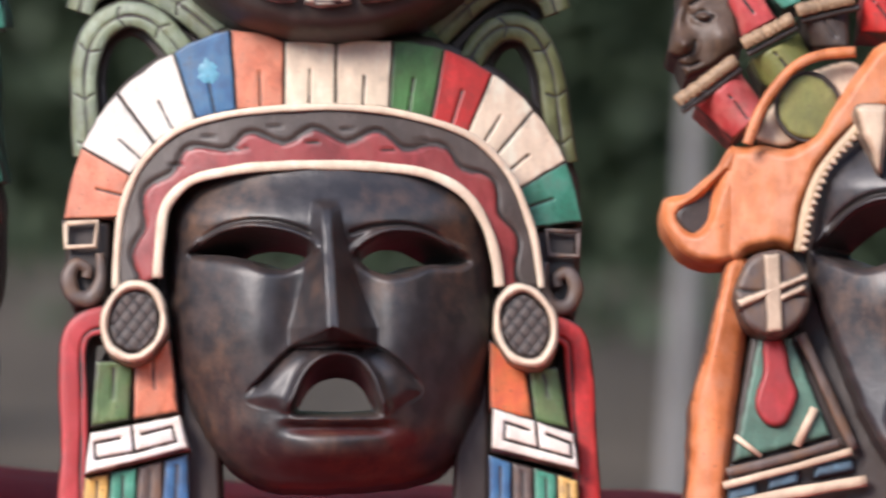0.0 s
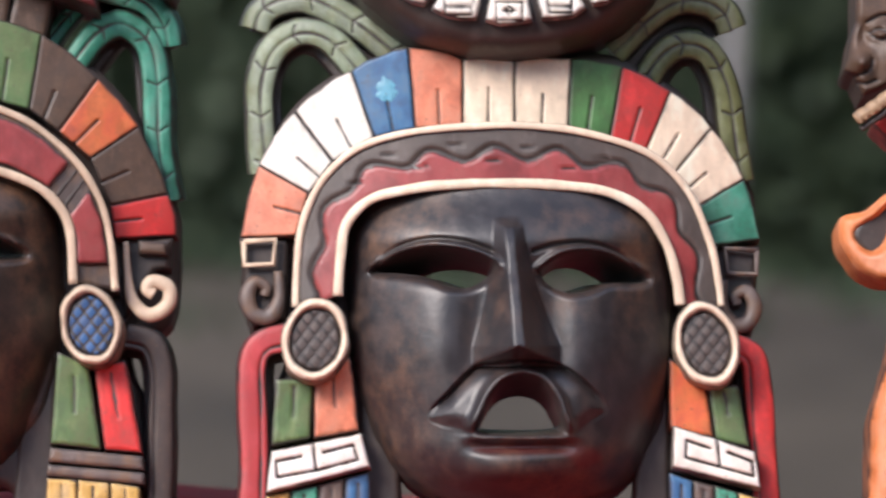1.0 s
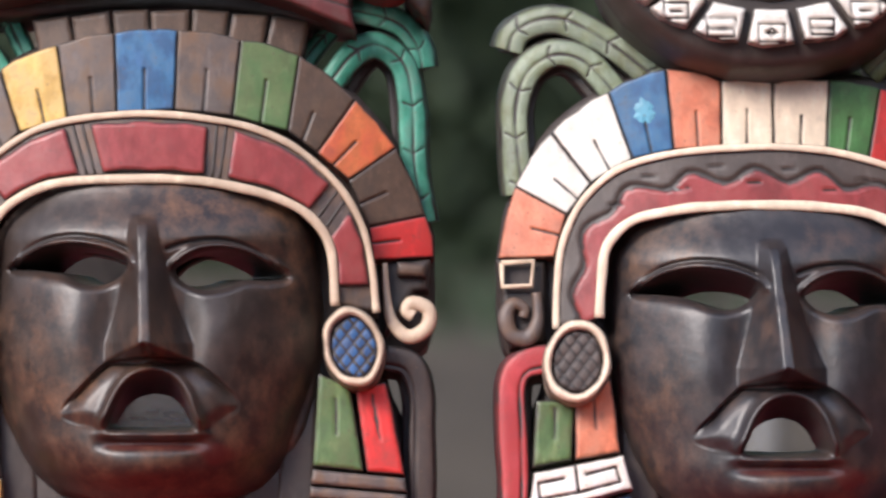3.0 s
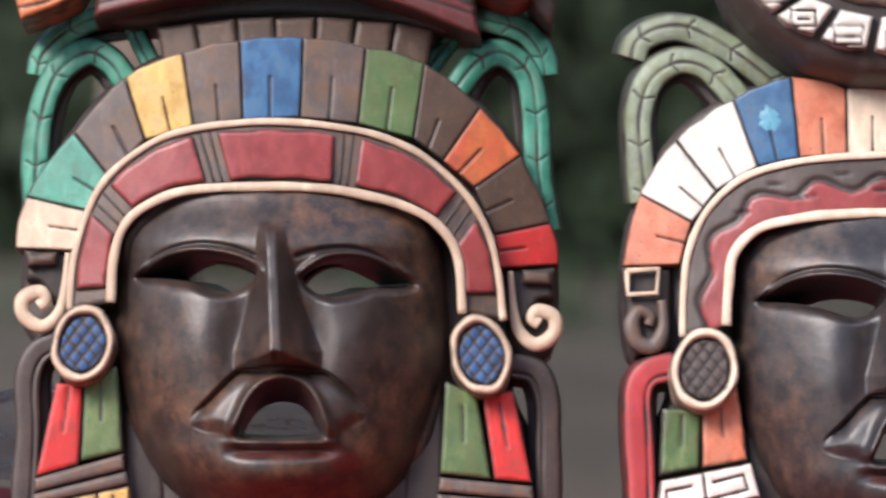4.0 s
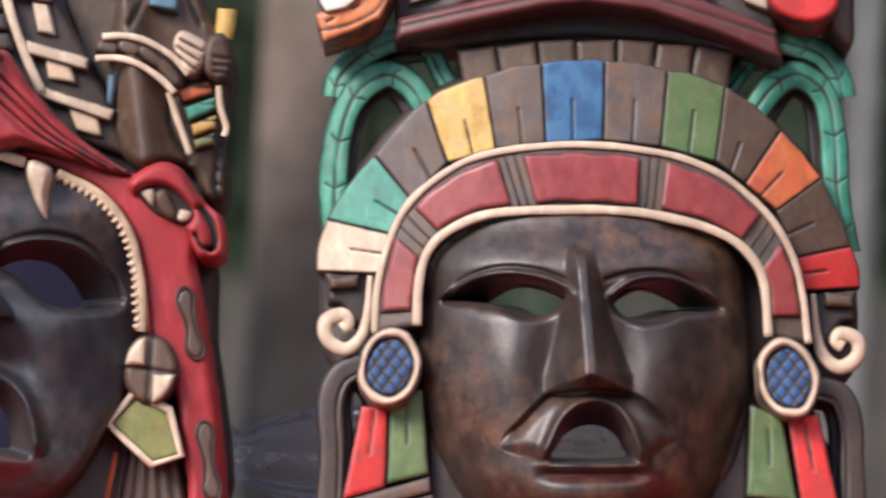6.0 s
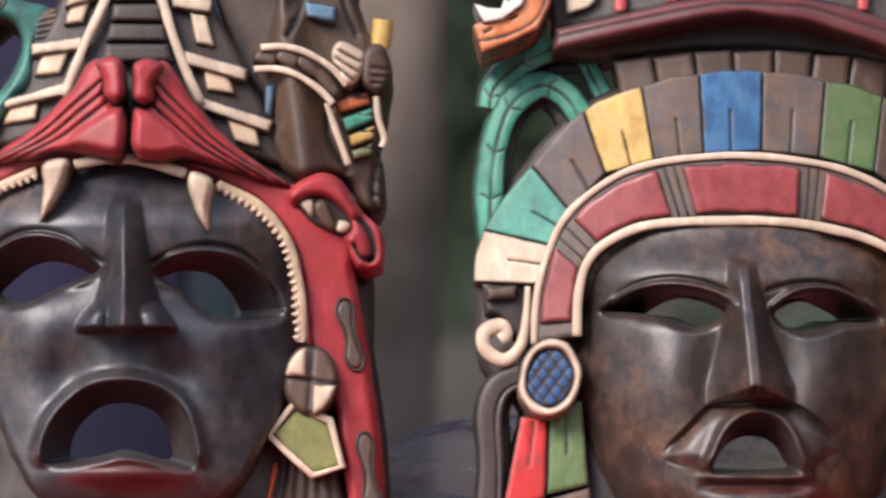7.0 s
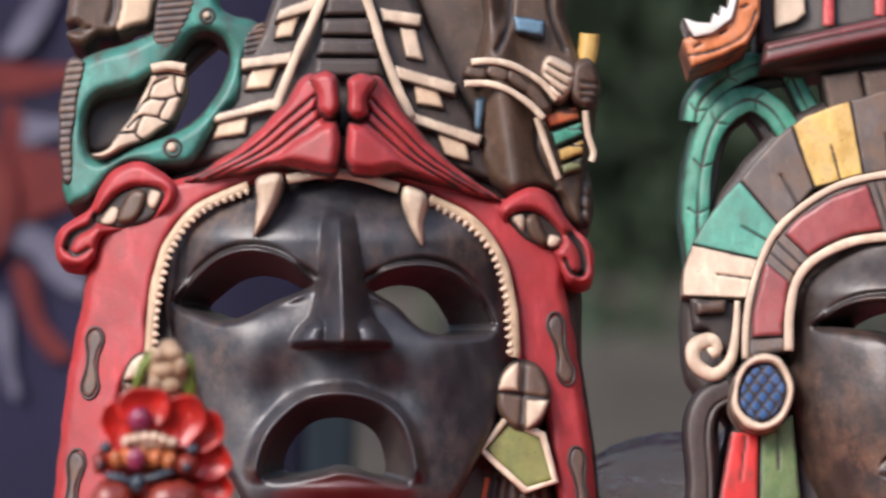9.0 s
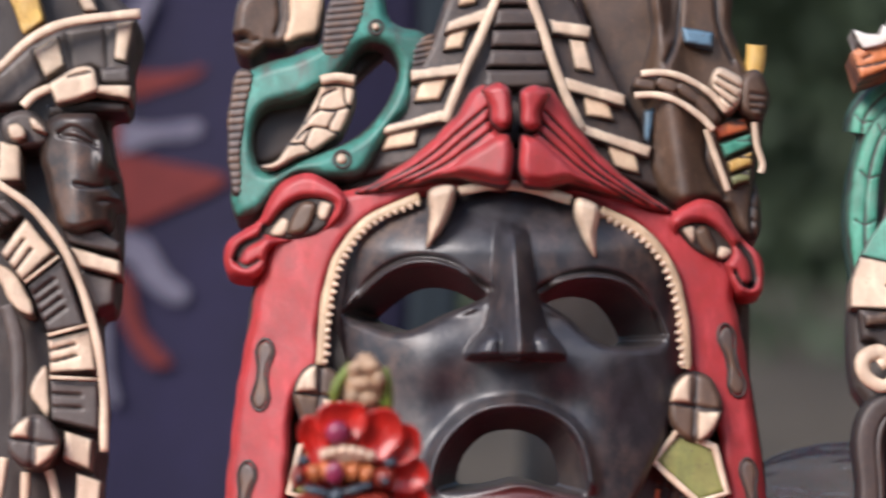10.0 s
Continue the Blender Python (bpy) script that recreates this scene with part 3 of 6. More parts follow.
    low = [("strip", [(150 + k * 47, 846 - k * 11), (194 + k * 47, 836 - k * 11), (192 + k * 48, 966), (140 + k * 48, 966)], mat, (0.1, 0.7)) for k, mat in enumerate((YELLOW, TEAL, GREY, BLUE))]
    low += [("strip", [(866 + k * 40, 806 + k * 11), (904 + k * 40, 817 + k * 11), (906 + k * 41, 966), (866 + k * 41, 966)], mat, (0.1, 0.7)) for k, mat in enumerate((BLUE, GREY, TEAL, YELLOW))]
    strips(m, low, w)
    for pts in ([(314, 560), (350, 640), (390, 780), (398, 966), (322, 966)], [(864, 560), (838, 640), (806, 780), (796, 966), (868, 966)]):
        carve("side_post", np.array(pts, float), BODY, m, 0.005, (), 0.02, 8, 0.003)
    # snake coils behind the crown
    coil = dome(575, 470, 0.004, -0.013)
    snake_loop(m, [([(156, 276), (150, 200), (150, 120), (171, 58), (217, 26), (266, 34), (305, 72), (340, 120)], 26), ([(142, 22), (154, -8), (188, -28), (232, -32), (280, -13), (337, 23), (398, 76)], 27)], SAGE, coil)
    snake_loop(m, [([(1000, 290), (986, 210), (972, 120), (940, 60), (890, 50), (850, 80), (826, 126)], 25), ([(986, 22), (972, -8), (938, -28), (886, -28), (832, 4), (772, 62)], 27)], OLIVE, coil)
    # great round badge on top, with a ring of glyph tiles
    a = np.linspace(0, 2 * math.pi, 60, endpoint=False)
    bx, by = 580, -165
    badge = carve("badge", np.stack([bx + 308 * np.cos(a), by + 240 * np.sin(a)], -1), BODY, m, lambda x, y: 0.050 - 0.012 * np.clip(((x - bx) / 308) ** 2 + ((y - by) / 240) ** 2, 0, 1) ** 3, (), 0.03, 40, 0.014, (), None, 7.0, "dark round badge with a ring of cream glyphs")
    for k in range(17):
        t = 2 * math.pi * k / 17 + 0.09
        pts = [(bx + rx * math.cos(t + d), by + ry * math.sin(t + d)) for d, rx, ry in ((-0.158, 272, 170), (-0.06, 277, 175), (0.06, 277, 175), (0.158, 272, 170), (0.152, 205, 112), (-0.152, 205, 112))]
        c = np.mean(pts, 0)
        carve("glyph_tile", np.array(pts), WHITE, badge, 0.056, (), 0.012, 9, 0.003, [(c + np.array([(-24, -14), (24, -14), (22, 16), (-22, 16), (-24, -14)]) * (0.9 + 0.1 * (k % 3)), 2.2, 0.0018), (c + np.array([(-10, 2), (10, 2)]) * (1 + k % 2), 2.4, 0.0018)] + ([(c + np.array([(0, -8), (8, 0), (0, 8), (-8, 0), (0, -8)]), 2.0, 0.0015)] if k % 3 == 1 else []), None, 4.0)
    carve("badge_middle", np.stack([bx + 182 * np.cos(a), by + 98 * np.sin(a)], -1), GREY, badge, 0.054, (), 0.012, 14, 0.005, (), None, 7.0)
    return m


def side_blocks(m, corners, dark, curl_mat, cream):
    """Carved blocks with a small square and a curl, below the ends of the crown."""
    for (x, y), s in zip(corners, (1, -1)):
        carve("side_block", np.array([(x, y), (x + s * 88, y), (x + s * 84, y + 150), (x + s * 20, y + 158), (x + s * 4, y + 110), (x + s * 8, y + 70)], float), dark, m, 0.0, (), 0.02, 8, 0.003)
        sq = [(x + s * 6, y + 8), (x + s * 62, y + 4), (x + s * 58, y + 48), (x + s * 6, y + 50)]
        cord("square", [*sq, sq[0]], 5, cream if s > 0 else curl_mat, m, 0.004, 1.0, smooth=False)
        cord("curl", [(x + s * 66, y + 60), (x + s * 68, y + 110), (x + s * 50, y + 140), (x + s * 22, y + 136), (x + s * 10, y + 105), (x + s * 24, y + 80), (x + s * 44, y + 88), (x + s * 42, y + 104)], (8, 15, 15, 9), curl_mat, m, 0.004, 0.8)


def strap(m, pts, r, mat):
    inner = -0.5 if pts[0][0] > pts[-1][0] else 0.5
    moulded_band("strap_wood", inset(pts, 16), r, BODY, m, -0.008, 0.0, False, 0.2, 0.02)
    moulded_band("side_strap", pts, r, mat, m, 0.004, inner, False, 0.3)


white_crown()


def brown_crown():
    m = mask_at(5.0, "crown_mask", "carved dark wooden mask with a brown feather crown and maroon hat")
    crown = dome(770, 490, 0.022, -0.002)
    rim = [(x * 1.045 - 26, y) for x, y in FACE_EDGE]
    carve("body", curve([(300, 460), (318, 360), (390, 240), (480, 150), (590, 100), (770, 80), (940, 110), (1060, 160), (1160, 250), (1236, 400), (1250, 500), (1240, 640), (1170, 690), (1205, 800), (1225, 1012), (1020, 1012), (960, 930), (770, 960), (580, 930), (510, 1012), (320, 1012), (340, 800), (370, 680), (305, 600)], True, 4),
          BODY, m, lambda x, y: crown(x, y) - 0.014, [curve(rim, True, 3) * 0.94 + np.array((588, 570)) * 0.06 + (174, 58)], 0.02, 10, 0.004, (), None, 8.0)
    calm_face(174, 58, FACE_RED, m, rim, ((559, 474, 0.63, 0.72), (594, 464, 0.71, 0.66)))
    rays = [(400, 460, 290, 456), (424, 390, 308, 364), (458, 330, 392, 250), (522, 266, 486, 152), (606, 240, 586, 110), (696, 228, 690, 88), (798, 226, 802, 84), (900, 236, 912, 100), (996, 262, 1014, 128), (1048, 300, 1113, 206), (1104, 350, 1184, 290), (1140, 432, 1238, 412), (1150, 490, 1254, 486)]
    feathers(m, rays, [CREAM, MINT, GREY, YELLOW, GREY, BLUE, GREY, GREEN, BROWN, ORANGE, BROWN, RED], crown, 0.52)
    outer = [(390, 566), (394, 500), (408, 430), (440, 352), (490, 300), (560, 258), (640, 239), (750, 232), (850, 239), (940, 258), (1020, 296), (1090, 360), (1130, 430), (1148, 500), (1158, 584)]
    inner = [(464, 552), (468, 480), (482, 424), (520, 384), (590, 356), (700, 347), (820, 349), (920, 363), (1000, 388), (1050, 424), (1078, 474), (1087, 572)]
    band = dome(772, 430, 0.034, 0.012)
    p_o, p_i = curve(outer), curve(inner)
    head = carve("head_band", np.concatenate([p_o, p_i[::-1]]), GREY, m, band, (), 0.018, 6, 0.002, (), None, 5, "maroon band panels with grey dividers")

    def along(line, g):
        run = np.concatenate([[0], np.cumsum(np.linalg.norm(np.diff(line, axis=0), axis=1))])
        return np.stack([np.interp(g * run[-1], run, line[:, k]) for k in (0, 1)], -1)

    cuts = [0.03, 0.155, 0.205, 0.355, 0.395, 0.575, 0.615, 0.785, 0.835, 0.96]
    shift = [0.03, 0.13, 0.19, 0.345, 0.39, 0.59, 0.63, 0.80, 0.87, 0.96]
    for k in range(0, 10, 2):
        f, g = np.linspace(cuts[k], cuts[k + 1], 14), np.linspace(shift[k], shift[k + 1], 14)
        o, i = along(p_o, f), along(p_i, g)
        carve("band_panel", np.concatenate([o * 0.88 + i * 0.12, (o * 0.12 + i * 0.88)[::-1]]), MAROON, head, lambda x, y: band(x, y) + 0.003, (), 0.008, 5, 0.0014, (), None, 4.0)
        if k:
            for s in (0.32, 0.68):
                a, b = along(p_o, np.array([cuts[k - 1] + s * (cuts[k] - cuts[k - 1])])), along(p_i, np.array([shift[k - 1] + s * (shift[k] - shift[k - 1])]))
                cord("divider_line", [a[0], (a[0] + b[0]) / 2, b[0]], 3.0, BODY, head, lambda x, y: band(x, y), 0.5, sides=6, steps=2)
    cord("outer_moulding", outer, 6.6, CREAM, m, lambda x, y: band(x, y) + 0.001, 0.6, sides=12)
    cord("inner_moulding", inner, 8.6, CREAM, m, lambda x, y: band(x, y) + 0.002, 0.6, sides=12)
    ear_disc(m, 415, 625, 56, 71, 12, CREAM, NAVY, 0.030)
    ear_disc(m, 1120, 645, 55, 74, -14, CREAM, NAVY, 0.030)
    for s, x, y in ((1, 305, 456), (-1, 1248, 488)):
        carve("side_block", np.array([(x, y), (x + s * 85, y), (x + s * 84, y + 150), (x + s * 30, y + 60), (x + s * 4, y + 58)], float), BODY, m, 0.0, (), 0.02, 8, 0.003)
        carve("side_step", np.array([(x + s * 8, y + 8), (x + s * 60, y + 6), (x + s * 58, y + 30), (x + s * 8, y + 32)], float), BROWN, m, 0.006, (), 0.012, 6, 0.002)
        cord("curl", [(x + s * 80, y + 8), (x + s * 76, y + 62), (x + s * 66, y + 112), (x + s * 36, y + 138), (x + s * 4, y + 120), (x + s * 2, y + 90), (x + s * 30, y + 78), (x + s * 40, y + 92), (x + s * 28, y + 102)], (5, 8, 13, 14, 12), CREAM, m, 0.006, 0.8)
    strap(m, [(372, 620), (332, 642), (314, 690), (316, 780), (310, 880), (308, 1012)], 23, STEP)
    strap(m, [(1172, 664), (1214, 676), (1234, 726), (1236, 800), (1238, 900), (1240, 1012)], 22, STEP)
    w = 0.014
    strips(m, [("strip", [(366, 694), (414, 698), (408, 838), (332, 858)], RED, (0.05, 0.55)), ("strip", [(417, 698), (474, 664), (484, 816), (412, 832)], GREEN, (0.1, 0.55)),
               ("strip", [(1056, 690), (1112, 716), (1136, 866), (1046, 856)], GREEN, (0.2, 0.6)), ("strip", [(1122, 720), (1174, 708), (1210, 872), (1142, 866)], RED, (0.1, 0.6)),
               ("brown_band", [(330, 862), (486, 820), (490, 846), (330, 888)], GREY, None), ("brown_band", [(328, 892), (492, 850), (496, 872), (324, 912)], GREY, None),
               ("brown_band", [(1046, 862), (1210, 878), (1214, 902), (1044, 886)], GREY, None), ("brown_band", [(1044, 890), (1214, 906), (1216, 926), (1042, 910)], GREY, None)], w)
    strips(m, [("strip", [(330 + k * 56, 914 - k * 13), (384 + k * 56, 901 - k * 13), (382 + k * 57, 1012), (326 + k * 57, 1012)], mat, (0.1, 0.6)) for k, mat in enumerate((YELLOW, YELLOW, YELLOW))], w)
    strips(m, [("strip", [(1042 + k * 56, 914 + k * 5), (1096 + k * 56, 919 + k * 5), (1098 + k * 57, 1012), (1042 + k * 57, 1012)], mat, (0.1, 0.6)) for k, mat in enumerate((YELLOW, YELLOW, YELLOW))], w)
    for pts in ([(480, 620), (516, 700), (556, 840), (566, 1012), (488, 1012)], [(1054, 640), (1022, 720), (984, 850), (974, 1012), (1050, 1012)]):
        carve("side_post", np.array(pts, float), BODY, m, 0.005, (), 0.02, 8, 0.003)
    coil = dome(770, 490, 0.004, -0.013)
    snake_loop(m, [([(330, 420), (322, 320), (332, 220), (362, 145), (415, 108), (460, 128), (490, 175)], 25), ([(328, 150), (336, 116), (368, 80), (420, 52), (480, 42)], 23), ([(490, 50), (510, 95), (536, 145)], 17)], TEAL, coil)
    snake_loop(m, [([(1230, 425), (1214, 320), (1208, 220), (1192, 145), (1146, 110), (1104, 128), (1066, 180)], 25), ([(1228, 150), (1220, 112), (1188, 72), (1130, 53), (1080, 46)], 23), ([(1076, 70), (1040, 110), (1012, 150)], 17)], TEAL, coil)
    # row of blocks and the hat
    for k in range(7):
        x0, x1 = 540 + k * 71, 606 + k * 71
        t0, t1 = (x0 - 790) / 260, (x1 - 790) / 260
        carve("hat_block", np.array([(x0, 46 + 22 * t0 * t0 + 4 * (k % 2)), (x1, 46 + 22 * t1 * t1), (x1 + 2 - 16 * t1, 106 + 32 * t1 * t1), (x0 - 2 - 16 * t0, 106 + 32 * t0 * t0)]), BROWN, m, lambda x, y, k=k: crown(x, y) - 0.005 + 0.0015 * (k % 2), (), 0.02, 6, 0.0016, (), None, 5)
    hat_w = lambda x, y: 0.036 - 0.012 * ((x - 770) / 340) ** 2
    hat = carve("hat", np.array([(430, 14), (430, -130), (1104, -130), (1106, 34), (960, -22), (800, -50), (729, -44), (547, -10)], float), SLATE, m, lambda x, y: hat_w(x, y) - 0.016, (), 0.03, 8, 0.003, (), None, 6, "dark hat with a maroon sloping brim")
    carve("brim", np.array([(434, 9), (547, -18), (640, -38), (729, -52), (800, -56), (880, -46), (960, -28), (1040, 0), (1106, 27), (1117, 84), (1000, 36), (880, -2), (770, -20), (690, -12), (573, 14), (500, 30), (430, 47)], float), HATRED, hat, hat_w, (), 0.026, 8, 0.003, [(np.array([(436, 24), (547, -2), (729, -38), (880, -30), (1108, 44)], float), 2.4, 0.0007)], None, 4)
    carve("hat_under", curve([(450, 54), (520, 0), (770, -50), (1010, 0), (1096, 74), (1030, 72), (900, 52), (770, 44), (640, 50), (540, 60)], True, 3), BODY, hat, 0.010, (), 0.03, 10, 0.004, (), None, 6)
    for pts in ([(456, -112), (508, -112), (512, -44), (496, -26), (456, -16)], [(1040, -112), (1092, -112), (1092, -2), (1050, -20), (1036, -40)]):
        carve("hat_tile", np.array(pts, float), CREAM, hat, lambda x, y: hat_w(x, y) - 0.010, (), 0.01, 5, 0.002, (), None, 4)
    for x, y in ((550, -22), (640, -40), (760, -56), (880, -48), (980, -24)):
        cord("hat_post", [(x + 8, -120), (x + 3, -80), (x, y)], 11, CORAL, hat, lambda x, y: hat_w(x, y) - 0.012, 0.7, sides=8)
    # beast jaws at the sides of the hat
    jaw = carve("jaw", np.array([(289, 3), (302, 53), (330, 44), (357, 33), (404, 9), (426, -34), (430, -112), (378, -112), (374, -64), (363, -40), (335, -15), (302, -5)], float), TERRA, m, 0.030, (), 0.03, 9, 0.003, [(np.array([(x - 6, y + 3), (x + 6, y - 3)], float), 2.4, 0.002) for x, y in ((313, 12), (359, -12), (398, -57))] + [(curve([(298, 30), (350, 18), (398, -8), (418, -50)]), 2.6, 0.0012)], None, 3.4, "orange open jaw with white teeth")
    carve("teeth", np.array([(286, -40), (312, -31), (337, -27), (341, -47), (352, -42), (353, -62), (366, -56), (372, -80), (388, -70), (376, -34), (340, -6), (306, 0), (296, -16)], float), WHITE, jaw, 0.033, (), 0.02, 6, 0.003, (), None, 3.0)
    carve("jaw", curve([(1090, -20), (1130, 12), (1190, 14), (1216, -20), (1210, -90), (1100, -90)], True, 4), RED, m, 0.026, (), 0.03, 10, 0.004, (), None, 5, "red carved jaw")
    carve("hat_side", curve([(1196, 20), (1240, 60), (1240, -60), (1190, -60)], True, 4), BROWN, m, 0.01, (), 0.03, 10, 0.004, (), None, 6)
    return m


brown_crown()


# ---- the two beast masks: a face looking out of a jaguar's jaws ----
SAND = paint("sand_paint", (0.64, 0.46, 0.29), age=0.35)
EYE_DARK, EYE_BROWN = paint("eye_hollow", (0.035, 0.024, 0.018), 0.6), paint("eye_brown", (0.13, 0.075, 0.045), 0.4)
BEAST_EDGE = [(284, 480), (300, 420), (350, 362), (440, 326), (605, 312), (760, 345), (830, 385), (880, 440), (902, 520), (912, 610), (894, 700), (856, 790), (806, 880), (740, 935), (600, 955), (470, 925), (410, 850), (370, 760), (330, 660), (300, 580)]


def stern_face(dx, dy, mat, parent):
    """A wide-eyed face with a flared nose and a large open mouth."""
    move = np.array((dx, dy), float)
    eye_l = curve([(316, 537), (350, 499), (392, 465), (440, 451), (490, 459), (530, 480), (558, 500), (530, 516), (480, 536), (430, 560), (390, 568), (350, 556)], True, 4)
    eye_r = curve([(646, 504), (690, 484), (740, 478), (798, 490), (840, 528), (870, 584), (824, 595), (782, 593), (742, 580), (704, 544), (670, 522)], True, 4)
    mouth = curve([(466, 842), (474, 792), (500, 752), (540, 720), (590, 709), (640, 714), (688, 738), (714, 780), (724, 846), (692, 850), (650, 836), (604, 828), (560, 838), (510, 847)], True, 4)
    lips = curve([(480, 880), (540, 850), (604, 838), (660, 848), (740, 866), (700, 900), (600, 905)], True, 4)

    def relief(x, y):
        x, y = x - dx, y - dy
        fx = (x - 600) / 312
        w = 0.002 + 0.042 * np.clip(1 - 0.96 * np.abs(fx) ** 2.3, 0.02, 1) ** 0.62 + 0.006 * (1 - fx * fx)
        w = w - 0.016 * ease((430 - y) / 120) - 0.012 * ease((y - 860) / 90) ** 2
        for cx, cy, s in ((440, 508, 1), (756, 536, -1)):
            w = w - 0.011 * np.exp(-((x - cx) / 105) ** 2 - ((y - cy) / np.where(y > cy, 40, 42)) ** 2)
            w = w + 0.004 * np.exp(-((x - cx) / 75) ** 2 - ((y - cy - 100) / 70) ** 2)
            w = w - 0.006 * np.exp(-((x - cx - s * 60) / 45) ** 2 - ((y - 690) / 60) ** 2)
        t = np.clip((y - 372) / 215, 0, 1)
        half = 28 + 22 * t + 16 * ease((y - 500) / 108)
        fall = 1 - ease((y - 603) / 15)
        # bridge and tip, and two flared wings that meet it in creases
        nose = (0.010 + 0.024 * t) * np.clip(1.03 - np.abs(x - (599 + 8 * t)) / half, 0, 1) ** 0.8 * ease((y - 366) / 30)
        low = ease((y - 532) / 78)
        for s in (-1, 1):
            u = (x - 604 - s * (28 + 20 * low)) / (12 + 30 * low)
            nose = np.maximum(nose, 0.023 * np.clip(1 - u * u, 0, 1) ** 0.6 * ease((y - 530) / 55))
        w = w + nose * fall
        d = near(x, y, mouth, True)[0]
        w = w + 0.0085 * np.exp(-((d + 12) / 12) ** 2) * ease((860 - y) / 30)
        w = w + 0.008 * np.exp(-((x - 604) / 110) ** 2 - ((y - 862) / 22) ** 2)
        for eye in (eye_l, eye_r):
            w = w + 0.0052 * np.exp(-((near(x, y, eye, True)[0] + 9) / 7) ** 2) * ease((545 - y) / 30) * ease((np.abs(x - 602) - 50) / 34)
        return w

    brows = [(curve(np.array(p, float) + move), 5.0, 0.0045) for p in (
        [(312, 534), (345, 484), (385, 450), (435, 435), (495, 446), (562, 492)],
        [(640, 496), (690, 470), (750, 460), (808, 476), (848, 518), (872, 572)])]
    return carve("face", curve(BEAST_EDGE, True, 5) + move, mat, parent, relief, [h + move for h in (eye_l, eye_r, mouth)], 0.020, 14, 0.004, brows,
                 lambda x, y: 0.7 * ease(near(x - dx, y - dy, lips, True)[0] / 22 + 0.3), 2.8, "dark waxed wooden face with large cut-out eyes and mouth",
                 [(527 + dx, 560 + dy, 0.73, 0.65), (664 + dx, 584 + dy, 0.64, 0.74), (588 + dx, 809 + dy, 0.69, 0.69)])


def teeth_row(parent, line, count, w, inward):
    """A gum moulding with a row of small teeth on its inner side."""
    gum = cord("gum", line, 10.5, SAND, parent, w, 0.8)
    p = curve(line)
    run = np.concatenate([[0], np.cumsum(np.linalg.norm(np.diff(p, axis=0), axis=1))])
    for k in range(count):
        s = (k + 0.5) / count * run[-1]
        c = np.array([np.interp(s, run, p[:, i]) for i in (0, 1)])
        d = np.array([np.interp(min(s + 4, run[-1]), run, p[:, i]) for i in (0, 1)]) - c
        d = d / max(np.linalg.norm(d), 1e-6)
        n = np.array((-d[1], d[0])) * inward
        cord("tooth", [c + n * 3, c + n * 9, c + n * (13.5 + random.uniform(-2, 2))], (5.6, 5.2, 2.6), CREAM, gum, (lambda x, y: w(x, y) + 0.001), 1.0, sides=7, steps=2)


def peanut(cx, cy, h, tilt):
    """A spot narrow in its middle."""
    a = np.linspace(0, 2 * math.pi, 28, endpoint=False)
    v = np.cos(a)
    x = np.sign(np.sin(a)) * 18 * np.sqrt(np.clip(1 - v ** 4, 0, 1)) * (0.46 + 0.54 * np.clip(np.abs(v) / 0.65, 0, 1) ** 2)
    y = -h * np.cos(a)
    c, s = math.cos(radians(tilt)), math.sin(radians(tilt))
    return np.stack([cx + x * c - y * s, cy + x * s + y * c], -1)


def quarter_disc(parent, cx, cy, rx, ry, dark, light, w, cross=False):
    a = np.linspace(0, 2 * math.pi, 36, endpoint=False)
    disc = carve("ear_disc", np.stack([cx + rx * np.cos(a), cy + ry * np.sin(a)], -1), dark, parent, w, (), 0.02, 12, 0.004,
                 [(np.array([(cx - rx * 0.9, cy - 6), (cx + rx * 0.9, cy + 6)]), 3, 0.002), (np.array([(cx + 4, cy - ry * 0.9), (cx - 4, cy + ry * 0.9)]), 3, 0.002)], None, 4.0)
    if cross:
        for p in ([(cx - 17, cy - ry * 0.92), (cx + 14, cy - ry * 0.94), (cx + 20, cy + ry * 0.86), (cx - 12, cy + ry * 0.9)], [(cx - rx * 0.95, cy + 12), (cx + rx * 0.9, cy - 38), (cx + rx * 0.95, cy - 24), (cx - rx * 0.9, cy + 30)], [(cx + 12, cy + 2), (cx + rx * 0.95, cy - 20), (cx + rx * 0.9, cy - 4), (cx + 14, cy + 18)]):
            carve("cross_bar", np.array(p, float), light, disc, w + 0.003, (), 0.008, 6, 0.002, (), None, 4.0)
    else:
        for s in (0, math.pi):
            t = np.linspace(math.pi + 0.12 + s, 1.5 * math.pi - 0.1 + s, 9)
            q = np.stack([cx + rx * 0.95 * np.cos(t), cy + ry * 0.95 * np.sin(t)], -1)
            q = np.concatenate([q, [(cx - math.cos(s) * 5, cy - math.cos(s) * 6)]])
            carve("disc_quarter", q, light, disc, w + 0.003, (), 0.008, 9, 0.003, (), None, 4.0)


def beast_eye(parent, base, outline, tips):
    mid = np.mean(outline, 0)
    eye = carve("beast_eye", curve(mid + (np.array(outline, float) - mid) * 1.16, True, 4), EYE_DARK, parent, lambda x, y: base(x, y) + 0.0015, (), 0.008, 8, 0.003, (), None, 4.0)
    p = np.array(outline, float)
    c = p.mean(0)
    carve("pupil", curve(c + (p - c) * (0.44, 0.92), True, 4), EYE_BROWN, eye, lambda x, y: base(x, y) + 0.005, (), 0.008, 9, 0.003, (), None, 4.0)
    for t in tips:
        carve("eye_white", curve(t, True, 3), CREAM, eye, lambda x, y: base(x, y) + 0.004, (), 0.006, 6, 0.002, (), None, 4.0)


